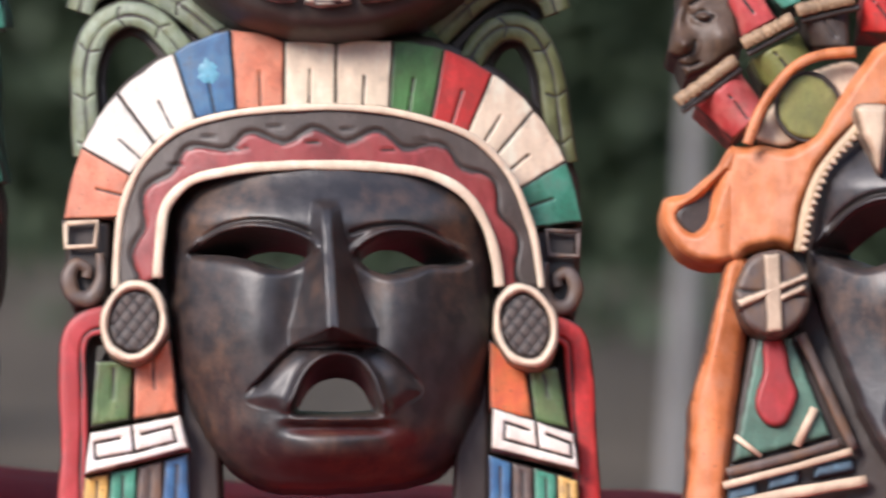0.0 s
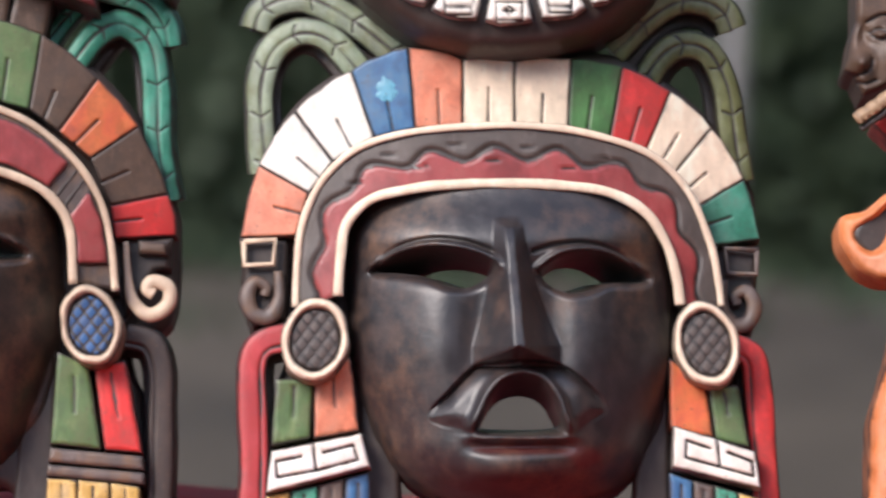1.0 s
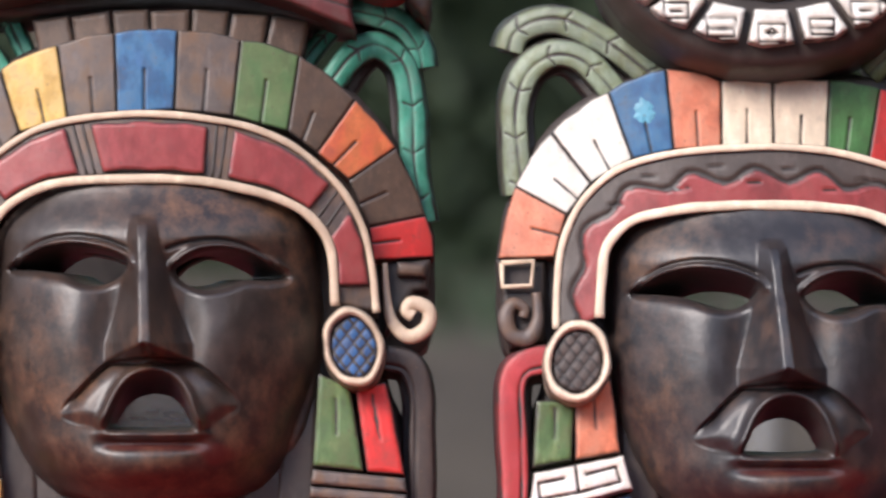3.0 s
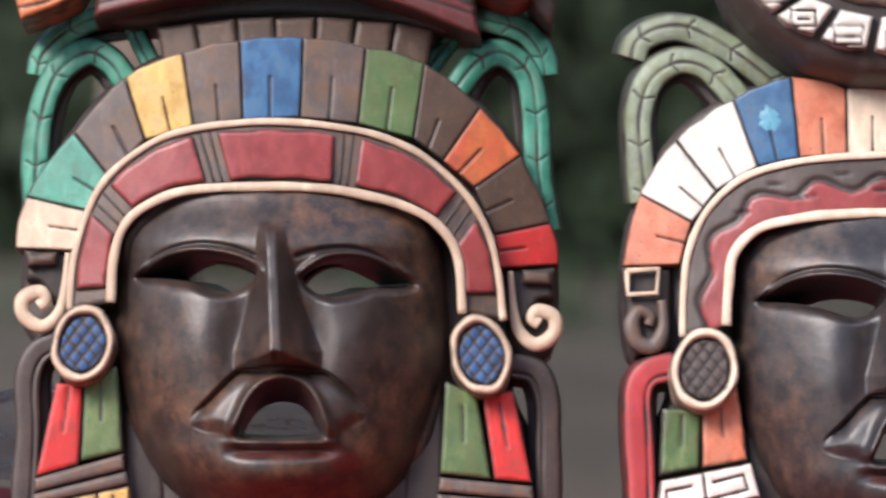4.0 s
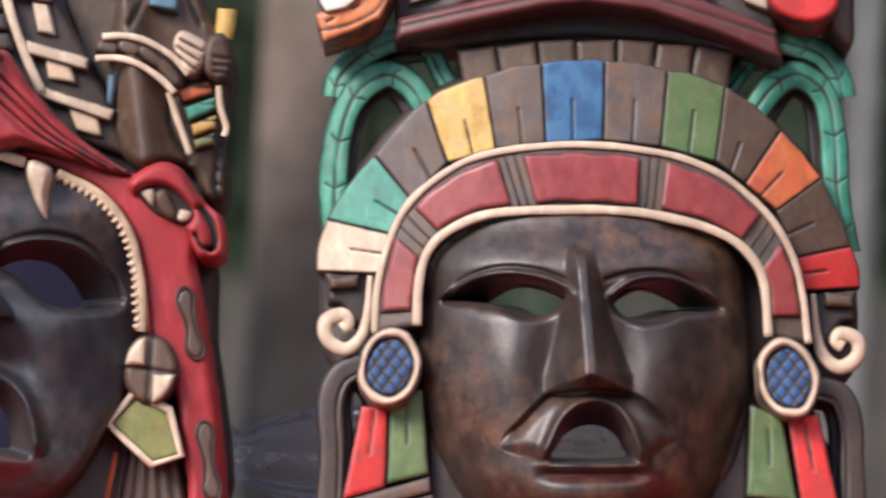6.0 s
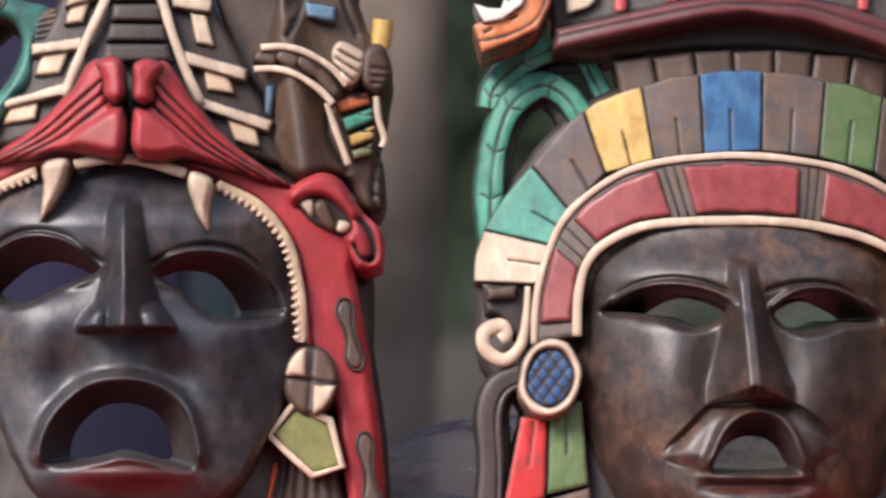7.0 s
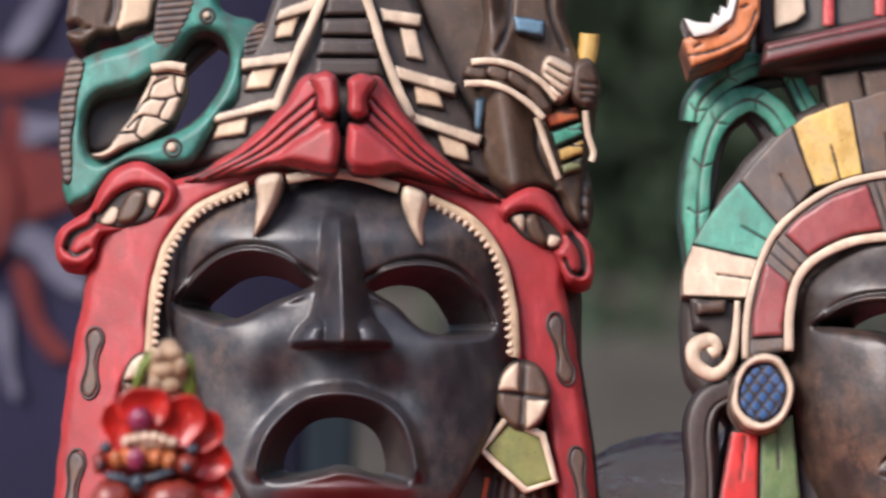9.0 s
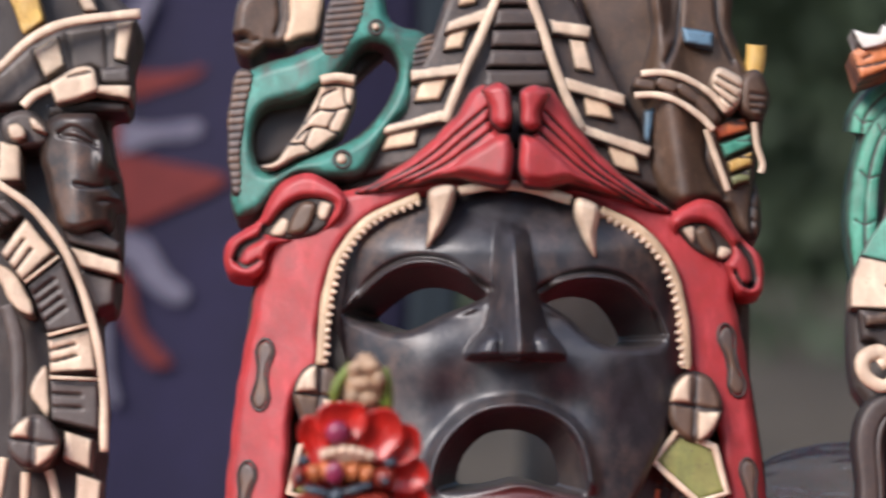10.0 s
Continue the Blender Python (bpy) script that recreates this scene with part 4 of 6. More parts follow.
def red_beast():
    m = mask_at(9.0, "jaguar_mask", "carved dark wooden mask looking out of a red jaguar's jaws")
    cowl_w = dome(600, 520, 0.034, 0.0)
    carve("body", curve([(120, 960), (135, 640), (170, 420), (260, 330), (420, 250), (605, 220), (800, 290), (940, 350), (1020, 450), (1030, 640), (1045, 960), (760, 985), (600, 1046), (440, 985)], True, 4), BODY, m, lambda x, y: cowl_w(x, y) - 0.020,
          [curve(BEAST_EDGE, True, 3) * 0.94 + np.array((600, 620)) * 0.06], 0.02, 10, 0.004, (), None, 8.0)
    stern_face(0, 0, FACE_COOL, m)
    outer = [(92, 1046), (96, 880), (106, 780), (121, 660), (141, 560), (160, 470), (190, 380), (250, 330), (340, 312), (420, 275), (520, 250), (605, 242), (700, 258), (790, 310), (880, 352), (950, 352), (1000, 400), (1002, 450), (1000, 510), (1016, 590), (1030, 680), (1045, 780), (1056, 900), (1060, 1046)]
    inner = [(1000, 1046), (990, 900), (975, 800), (962, 720), (925, 650), (915, 600), (905, 520), (880, 446), (830, 388), (760, 350), (700, 330), (605, 314), (500, 320), (430, 334), (352, 370), (300, 426), (278, 492), (267, 560), (264, 630), (222, 680), (212, 760), (205, 880), (195, 1046)]
    cowl = carve("cowl", np.concatenate([curve(outer, False, 4), curve(inner, False, 4)]), PINKRED, m, cowl_w, (), 0.02, 16, 0.006, (), None, 5.0, "red painted jaguar cowl with brown spots", (), 0.5)
    for cx, cy, h, tilt in ((163, 643, 62, 6), (128, 868, 72, 8), (993, 618, 64, -12), (1028, 862, 70, -8)):
        carve("spot", peanut(cx, cy, h, tilt), GREY, cowl, lambda x, y: cowl_w(x, y) + 0.0012, (), 0.004, 5, 0.003, (), None, 3.6)
        p = peanut(cx, cy, h + 2, tilt)
        cord("spot_rim", [tuple(v) for v in p[::2]], 2.6, BODY, cowl, lambda x, y: cowl_w(x, y) + 0.0008, 0.6, True, 6, steps=2)
    # eyes and ears of the beast
    ew = lambda x, y: cowl_w(x, y) + 0.008 - 0.0075 * np.where(x < 600, ease((x - 168) / 30) * ease((y - 360 - 30 * ease((250 - x) / 60)) / 40), ease((996 - x) / 24) * ease((y - 372 - (x - 900) * 0.42) / 34))
    deep = lambda x, y: cowl_w(x, y) + 0.001
    ear = carve("ear", curve([(304, 318), (258, 288), (206, 296), (178, 330), (158, 372), (112, 400), (96, 436), (108, 466), (142, 474), (166, 456), (178, 426), (205, 412), (252, 412), (290, 378), (312, 342)], True, 5), PINKRED, m, ew, [curve([(174, 394), (196, 356), (236, 332), (290, 340), (274, 376), (232, 398)], True, 4)], 0.022, 14, 0.006, [(curve([(118, 438), (130, 416), (160, 400), (168, 382)]), 7, 0.006), (curve([(118, 440), (134, 452), (158, 440)]), 4, 0.004)], None, 4.0, "", (), 0.3)
    beast_eye(ear, deep, [(174, 394), (196, 356), (236, 332), (290, 340), (274, 376), (232, 398)], [[(176, 394), (194, 366), (210, 372), (204, 396)], [(262, 336), (288, 342), (276, 370), (262, 364)]])
    ear = carve("ear", curve([(888, 362), (920, 336), (962, 336), (990, 364), (1012, 400), (1044, 428), (1052, 470), (1046, 500), (1012, 502), (994, 482), (984, 456), (950, 446), (908, 424), (884, 392)], True, 5), PINKRED, m, ew, [curve([(902, 388), (928, 374), (960, 382), (994, 418), (984, 438), (948, 432), (922, 414)], True, 4)], 0.022, 14, 0.006, [(curve([(1008, 414), (1028, 440), (1034, 474), (1026, 486)]), 7, 0.006), (curve([(1000, 460), (1012, 482), (1030, 486)]), 4, 0.004)], None, 4.0, "", (), 0.3)
    beast_eye(ear, deep, [(902, 388), (928, 374), (960, 382), (994, 418), (984, 438), (948, 432), (922, 414)], [[(904, 386), (926, 378), (928, 412), (914, 402)], [(972, 414), (994, 424), (984, 438), (966, 434)]])
    # muzzle, in two halves with whisker lines
    mw = lambda x, y: 0.060 - 0.030 * (np.abs(x - 607) / 290) ** 1.2

    def half(points, s):
        p = np.array(points, float)
        return p if s > 0 else np.stack([1214 - p[:, 0], p[:, 1] + (607 - p[:, 0]) / 283 * 33], -1)

    for s in (1, -1):
        muz = carve("muzzle", half(curve([(600, 218), (600, 296), (570, 308), (500, 296), (425, 308), (328, 324), (372, 294), (440, 246), (498, 186), (530, 140), (556, 128), (570, 158), (566, 196), (580, 214)], True, 5), s), PINKRED, m, mw, (), 0.03, 16, 0.007,
                    [(half(curve(p), s), 2.5, 0.0026) for p in ([(345, 318), (440, 268), (510, 210), (556, 170)], [(370, 314), (460, 270), (520, 222), (560, 190)], [(400, 310), (480, 272), (530, 236), (566, 208)])], None, 3.2, "red jaguar muzzle with carved whisker lines")
        carve("nose_pad", half(curve([(546, 138), (572, 124), (597, 138), (600, 170), (598, 198), (580, 209), (562, 196), (562, 168)], True, 5), s), PINKRED, muz, lambda x, y: mw(x, y) + 0.008, (), 0.02, 14, 0.007, (), None, 4.0)
        carve("lip_pad", half(curve([(600, 222), (600, 290), (570, 302), (510, 290), (462, 292), (500, 262), (548, 228), (580, 216)], True, 5), s), PINKRED, muz, lambda x, y: mw(x, y) + 0.0045, (), 0.02, 18, 0.008, (), None, 4.5)
    tw = lambda x, y: cowl_w(x, y) + 0.003
    teeth_row(m, [(264, 626), (270, 560), (280, 492), (302, 428), (352, 370), (440, 330)], 27, tw, 1)
    teeth_row(m, [(760, 352), (830, 390), (880, 448), (902, 520), (910, 610), (908, 632)], 24, tw, 1)
    cord("gum_bar", [(508, 318), (560, 308), (605, 307), (655, 318), (706, 334)], 10, CREAM, m, 0.042, 0.8)
    fw = lambda x, y: 0.056 - 0.004 * (y - 310) / 100
    carve("fang", curve([(452, 320), (475, 308), (500, 310), (496, 350), (474, 392), (447, 422), (454, 370)], True, 5), CREAM, m, fw, (), 0.014, 14, 0.008, (), None, 4.0)
    carve("fang", curve([(712, 334), (735, 332), (756, 346), (752, 395), (749, 440), (730, 412), (714, 372)], True, 5), CREAM, m, fw, (), 0.014, 14, 0.008, (), None, 4.0)
    # ear discs, pendants, hair
    quarter_disc(m, 926, 700, 49, 64, BROWN, CREAM, 0.024)
    quarter_disc(m, 262, 680, 46, 60, BROWN, CREAM, 0.024)
    for pts in ([(896, 742), (960, 770), (984, 852), (930, 868), (852, 796)], [(292, 742), (228, 770), (206, 852), (262, 868), (336, 796)]):
        cord("pendant_frame", [*pts, pts[0]], 7, CREAM, m, 0.020, 0.8, smooth=False)
        carve("pendant", np.array(pts, float), GOLDOLIVE, m, 0.019, (), 0.012, 8, 0.002)
    for x0, x1, y0, xb0, xb1 in ((838, 970, 815, 760, 1010), (230, 350, 815, 180, 420)):
        lines = [(np.array([(x0 + (x1 - x0) * k / 8, y0 + 20), (xb0 + (xb1 - xb0) * k / 8, 1046)]), 3, 0.002) for k in range(9)]
        carve("hair", np.array([(x0, y0), (x1, y0 + 40), (xb1, 1046), (xb0, 1046)], float), BROWN, m, 0.006, (), 0.02, 8, 0.003, lines, None, 4.5, "dark carved strands of hair")
    for x, t in ((862, ORANGE), (880, BODY)):
        cord("hair_stripe", [(x, 845), (x - 14, 930), (x - 26, 1046)], 5, t, m, 0.007, 0.6, sides=8)
    # stepped pyramid on the head
    pw = lambda x, y: 0.026 - 0.012 * (np.abs(x - 610) / 250) ** 2
    pyr = carve("pyramid", np.array([(330, 300), (400, 170), (460, 60), (505, -60), (700, -60), (760, 60), (830, 190), (890, 330), (700, 260), (605, 240), (480, 262)], float), STEP, m, pw, (), 0.03, 10, 0.004, (), None, 6.0, "dark stepped pyramid with cream ribs and tiles")
    for k in range(5):
        y = -40 + k * 36
        carve("step", np.array([(585 - k * 6, y), (642 + k * 7, y), (646 + k * 8, y + 31), (581 - k * 7, y + 31)], float), STEP, pyr, lambda x, y, k=k: pw(x, y) + 0.006 + 0.001 * k, (), 0.012, 5, 0.002)
    rw = lambda x, y: pw(x, y) + 0.006
    cord("rib", [(592, -50), (560, 20), (520, 110), (486, 196)], 9, CREAM, pyr, rw, 0.7)
    cord("rib", [(630, -50), (652, 10), (686, 110), (728, 212)], 9, CREAM, pyr, rw, 0.7)
    bars = [([(374, 202), (488, 170), (486, 194), (378, 217)], [(392, 204), (444, 196), (436, 240), (374, 248)]),
            ([(426, 104), (520, 88), (514, 114), (428, 125)], [(446, 118), (496, 112), (480, 156), (430, 160)]),
            ([(494, 16), (568, -10), (562, 16), (485, 38)], [(496, 26), (534, 20), (520, 66), (484, 72)]),
            ([(716, 194), (856, 238), (848, 259), (720, 216)], [(768, 224), (824, 246), (834, 290), (786, 276)]),
            ([(698, 114), (812, 147), (806, 168), (702, 138)], [(730, 140), (776, 154), (788, 196), (738, 184)]),
            ([(672, 14), (746, 26), (746, 48), (678, 40)], [(704, 46), (738, 50), (752, 108), (716, 104)]),
            ([(500, -66), (580, -80), (578, -62), (506, -48)], [(520, -50), (556, -54), (544, -14), (512, -8)])]
    carve("back_plate", np.array([(720, -60), (890, -60), (876, 60), (866, 250), (850, 262), (800, 180)], float), BROWN, m, 0.004, (), 0.02, 6, 0.003)
    tan = paint("tan_paint", (0.76, 0.54, 0.36), age=0.18, worn=(0.42, 0.26, 0.16))
    for bar, tile in bars:
        carve("bar", np.array(bar, float), CREAM, pyr, lambda x, y: rw(x, y) + 0.001, (), 0.012, 3, 0.001, (), None, 4.0)
        carve("tile", np.array(tile, float), tan if bar[0][1] > 90 or bar[0][0] < 560 else CREAM, pyr, lambda x, y: pw(x, y) + 0.004, (), 0.01, 6, 0.002, (), None, 4.0)
    # serpent head
    sw = lambda x, y: 0.012 + 0.012 * ease((x - 110) / 160) - 0.004 * ease((x - 380) / 80)
    hole = curve([(158, 268), (152, 215), (175, 172), (240, 152), (300, 118), (345, 62), (392, 68), (406, 112), (376, 178), (322, 228), (232, 262), (180, 282)], True, 4)
    head = carve("serpent_head", curve([(112, 350), (116, 240), (126, 150), (146, 104), (200, 84), (268, 56), (296, 0), (300, -60), (370, -60), (396, 16), (450, 36), (472, 66), (440, 110), (432, 172), (392, 214), (340, 288), (292, 296), (220, 292), (176, 340), (140, 366)], True, 5), SERPENT, m, sw, [hole], 0.03, 20, 0.008, (), None, 4.5, "sea-green serpent head with a bony cream jaw")
    carve("serpent_mouth", curve([(156, 272), (150, 215), (176, 168), (240, 150), (300, 112), (345, 58), (396, 66), (310, 150), (300, 200), (230, 246)], True, 4), BODY, head, -0.002, (), 0.01, 8, 0.003, (), None, 5.0)
    scales = [(curve(p), 2.3, 0.0018) for p in ([(270, 132), (300, 130), (328, 136)], [(310, 136), (312, 160), (324, 178)], [(296, 138), (272, 150), (262, 178)], [(322, 168), (290, 176), (262, 176), (240, 200)], [(296, 178), (282, 208), (300, 216)], [(282, 208), (250, 206), (226, 226)], [(252, 206), (240, 236), (254, 248)], [(238, 234), (212, 236)])]
    carve("serpent_jaw", curve([(160, 274), (190, 262), (212, 230), (240, 192), (262, 150), (272, 118), (326, 112), (326, 160), (308, 208), (270, 240), (216, 266), (180, 280)], True, 4), CREAM, head, 0.022, (), 0.02, 8, 0.003, scales, None, 2.6)
    cord("jaw_cap", [(268, 122), (298, 116), (328, 120)], 9, CREAM, head, 0.024, 0.8)
    a = np.linspace(0, 2 * math.pi, 20, endpoint=False)
    for cx, cy, r in ((305, 262, 12), (367, 28, 9)):
        cord("dot_rim", [(cx + (r + 3) * math.cos(t), cy + (r + 3) * math.sin(t)) for t in a], 3, BODY, head, sw, 0.7, True, 6, steps=1)
        carve("dot", np.stack([cx + r * np.cos(a), cy + r * np.sin(a)], -1), CREAM, head, lambda x, y: sw(x, y) + 0.002, (), 0.006, 8, 0.003, (), None, 3.0)
    for pts, n, s in (([(112, 320), (104, 240), (108, 160), (124, 106), (150, 112), (138, 180), (128, 260), (130, 320)], 15, (34, -5)), ([(272, 74), (276, 20), (296, -40), (346, -40), (340, 20), (306, 80)], 9, (70, -8)), ([(430, 104), (434, 60), (470, 40), (468, 78), (446, 112)], 5, (44, -10))):
        p = curve(pts, True, 4)
        lo, hi = p.min(0), p.max(0)
        carve("belly_ribs", p, GREY, head, lambda x, y: sw(x, y) + 0.001, (), 0.012, 6, 0.002, [(np.array([(lo[0] - 4, y), (hi[0] + 4, y + s[1])]), 2.0, 0.0009) for y in np.linspace(lo[1] + 6, hi[1] - 4, n + 2)], None, 2.3)
    carve("small_head", curve([(116, 30), (128, -20), (180, -60), (240, -60), (236, 30), (206, 62), (176, 66), (150, 84), (124, 76), (118, 56), (140, 48), (120, 40)], True, 4), BROWN, m, 0.012, (), 0.03, 16, 0.006, [(curve([(120, 52), (144, 56), (160, 50)]), 3, 0.003), (curve([(196, -40), (200, 10), (192, 40)]), 4, 0.003)], None, 4.5, "small carved profile head")
    carve("small_collar", curve([(206, 52), (214, 0), (222, -50), (272, -50), (270, 30), (240, 48)], True, 4), tan, m, 0.016, (), 0.02, 10, 0.004, (), None, 4.5)
    # raised arm with cuffs beside the pyramid
    aw = lambda x, y: 0.016 - 0.010 * (np.clip(x - 850, 0, 300) / 210) ** 2
    arm = carve("arm", curve([(852, 300), (840, 240), (846, 176), (832, 130), (856, 40), (860, -60), (990, -60), (1000, 30), (1030, 110), (1058, 150), (1056, 200), (1040, 290), (1050, 340), (1044, 400), (1010, 396), (990, 350), (950, 336), (890, 340)], True, 5), BROWN, m, lambda x, y: aw(x, y) + 0.012 * np.exp(-((x - 900 - (y - 230) * 0.15) / 34) ** 2) - 0.008 * np.exp(-((x - 890) / 14) ** 2) * ease((60 - y) / 40), (), 0.03, 18, 0.008, [(curve(p), 4, 0.004) for p in ([(908, -50), (900, 40), (880, 90)], [(968, -50), (976, 30), (1000, 90)], [(962, 190), (950, 260), (985, 330)], [(1036, 300), (1030, 360), (1034, 400)])] + [(np.array([(1030, y), (1056, y + 2)]), 2.5, 0.002) for y in (322, 346, 372)], None, 4.5, "brown carved arm with cream cuffs")
    bw = lambda x, y: aw(x, y) + 0.013
    cord("cuff", [(834, 110), (872, 108), (912, 118), (956, 144), (986, 178)], 6.5, CREAM, arm, bw, 0.8)
    cord("cuff", [(822, 148), (862, 148), (900, 160), (936, 184), (962, 210)], 6.5, CREAM, arm, bw, 0.8)
    for k, (x, y) in enumerate(((842, 128), (882, 130), (918, 144), (950, 172))):
        c = np.array((x, y), float)
        d = np.array((19, 3.0 + 6 * k))
        n = np.array((-d[1], d[0])) / np.linalg.norm(d) * 13
        carve("cuff_bead", curve([c - d - n, c + d - n, c + d + n, c - d + n], True, 4), BROWN, arm, bw, (), 0.012, 10, 0.005, (), None, 4.0)
    carve("claw_pad", curve([(958, 130), (972, 96), (1012, 116), (1018, 142), (1004, 172), (984, 178)], True, 4), CREAM, arm, lambda x, y: bw(x, y) + 0.004, (), 0.016, 12, 0.005, [(np.array(p, float), 2.6, 0.0025) for p in ([(970, 114), (1010, 136)], [(966, 128), (1004, 152)], [(964, 142), (996, 166)])], None, 3.6)
    carve("wrist_knot", curve([(1012, 118), (1040, 104), (1060, 130), (1060, 176), (1034, 190), (1010, 172)], True, 4), BROWN, arm, lambda x, y: bw(x, y) + 0.002, (), 0.02, 12, 0.005, [(np.array([(1030, y), (1058, y + 3)]), 2.5, 0.002) for y in (146, 160, 172)], None, 4.0)
    for pts, mat in (([(962, 202), (1020, 186), (1030, 212), (972, 228)], ORANGE), ([(974, 234), (1032, 216), (1034, 240), (984, 262)], TEAL), ([(986, 266), (1034, 246), (1034, 272), (992, 290)], YELLOW), ([(992, 294), (1034, 276), (1030, 300), (998, 312)], OLIVE)):
        carve("feather_stripe", np.array(pts, float), mat, arm, lambda x, y: aw(x, y) + 0.007, (), 0.012, 6, 0.003, [(np.array([(pts[1][0] - 26, pts[1][1] + 12), (pts[1][0], pts[1][1] + 12)], float), 2, 0.002)], None, 3.6)
    cord("feather_edge", [(950, 208), (964, 250), (978, 290), (988, 318)], 6, CREAM, arm, lambda x, y: aw(x, y) + 0.008, 0.8)
    cord("feather_edge", [(1036, 196), (1040, 236), (1050, 270), (1046, 286)], 6, CREAM, arm, lambda x, y: aw(x, y) + 0.008, 0.8)
    carve("arm_band", np.array([(908, 28), (966, 36), (964, 66), (910, 58)], float), SKYBLUE, arm, lambda x, y: aw(x, y) + 0.008, (), 0.012, 6, 0.003)
    carve("arm_band", np.array([(838, 176), (862, 168), (850, 236), (838, 226)], float), SKYBLUE, arm, lambda x, y: aw(x, y) + 0.006, (), 0.012, 6, 0.003)
    cord("peg", [(1044, 60), (1042, 84), (1038, 112)], 18, YELLOW, arm, 0.0, 1.0, sides=16)
    return m


red_beast()


def orange_beast():
    m = mask_at(0.0, "jaguar_mask", "carved dark wooden mask looking out of an orange jaguar's jaws")
    dx, dy = 1132, -92
    cowl_w = dome(1735, 540, 0.034, 0.0)
    carve("body", curve([(1290, 880), (1300, 560), (1330, 330), (1450, 220), (1560, 170), (1735, 130), (1900, 180), (2040, 240), (2140, 400), (2160, 880), (1890, 900), (1730, 910), (1570, 900)], True, 4), BODY, m, lambda x, y: cowl_w(x, y) - 0.020, [curve(BEAST_EDGE, True, 3) * 0.94 + np.array((600, 620)) * 0.06 + (dx, dy)], 0.02, 10, 0.004, (), None, 8.0)
    stern_face(dx, dy, FACE_COOL, m)
    outer = [(1296, 258), (1350, 258), (1402, 262), (1446, 232), (1480, 180), (1530, 110), (1580, 70), (1735, 40), (1890, 80), (1990, 170), (2070, 250), (2140, 330), (2170, 440), (2170, 640), (2180, 900)]
    inner = [(2090, 900), (2070, 640), (2050, 480), (2010, 350), (1960, 290), (1890, 250), (1735, 215), (1640, 220), (1560, 196), (1500, 242), (1452, 300), (1424, 370), (1408, 440), (1370, 436), (1330, 446), (1300, 466), (1268, 444), (1250, 400), (1262, 330)]
    cowl = carve("cowl", np.concatenate([curve(outer, False, 4), curve(inner, False, 4)]), TERRA, m, cowl_w, (), 0.024, 18, 0.007, (), None, 5.0, "orange stained jaguar cowl", (), 0.0)
    ear = carve("ear", curve([(1300, 258), (1262, 302), (1216, 340), (1172, 356), (1172, 392), (1194, 434), (1236, 464), (1280, 466), (1330, 444), (1340, 380), (1330, 300)], True, 5), TERRA, m, lambda x, y: cowl_w(x, y) + 0.003 - 0.007 * ease((x - 1268) / 56), [curve([(1202, 382), (1240, 350), (1284, 308), (1266, 350), (1246, 400), (1222, 410)], True, 4)], 0.026, 14, 0.006, (), None, 4.0, "", (), 0.0)
    carve("ear_hollow", curve([(1196, 372), (1280, 300), (1290, 330), (1262, 410), (1220, 420)], True, 4), BODY, ear, 0.002, (), 0.008, 8, 0.003)
    strap_l = [(1290, 458), (1330, 470), (1322, 600), (1306, 720), (1292, 840), (1276, 966), (1214, 966), (1218, 800), (1222, 710), (1246, 628), (1266, 548)]
    carve("side_flap", curve(strap_l, True, 5), TERRA, m, lambda x, y: 0.008 + 0.006 * np.exp(-((x - 1265) / 40) ** 2), (), 0.024, 18, 0.007, (), None, 5.0, "orange stained side flap")
    quarter_disc(m, 1367, 520, 67, 78, GREY, CREAM, 0.030, True)
    frame = carve("panel", np.array([(1330, 590), (1412, 590), (1540, 850), (1536, 966), (1276, 966), (1280, 860)], float), BODY, m, 0.008, (), 0.03, 8, 0.003, (), None, 5.0, "painted hanging panel")
    carve("panel_field", np.array([(1340, 596), (1402, 596), (1472, 772), (1296, 818)], float), SEA, frame, 0.012, (), 0.01, 6, 0.002)
    carve("panel_drop", curve([(1352, 598), (1386, 598), (1398, 650), (1412, 704), (1392, 750), (1362, 756), (1338, 730), (1340, 690), (1350, 650)], True, 4), PINKRED, frame, 0.016, (), 0.01, 8, 0.003, (), None, 4.0)
    cord("panel_side", [(1416, 592), (1450, 660), (1512, 796)], 10, GREY, frame, 0.014, 0.7)
    cord("panel_line", [(1300, 772), (1348, 808)], 5, CREAM, frame, 0.014, 0.7, smooth=False)
    cord("panel_line", [(1442, 722), (1410, 790)], 8, CREAM, frame, 0.014, 0.7, smooth=False)
    cord("panel_bar", [(1286, 836), (1390, 812), (1490, 782)], 9, GREY, frame, 0.014, 0.6)
    cord("panel_bar", [(1280, 860), (1390, 832), (1508, 798)], 7, CREAM, frame, 0.015, 0.7)
    for x, y, d in ((1314, 872, 26), (1386, 852, 28), (1476, 828, 36)):
        carve("panel_tile", np.array([(x - d, y - 8), (x + d, y - 20), (x + d, y + 6), (x - d, y + 20)], float), SKYBLUE, frame, 0.013, (), 0.01, 7, 0.003)
    cord("panel_bar", [(1272, 898), (1390, 876), (1534, 850)], 11, CREAM, frame, 0.015, 0.7)
    tw = lambda x, y: cowl_w(x, y) + 0.003
    teeth_row(m, [(1414, 446), (1428, 376), (1456, 302), (1504, 242), (1530, 214)], 19, tw, 1)
    carve("fang", curve([(1512, 196), (1536, 184), (1574, 190), (1572, 250), (1558, 312), (1540, 270)], True, 5), CREAM, m, lambda x, y: 0.050 + 0 * x, (), 0.014, 14, 0.008, (), None, 4.0)
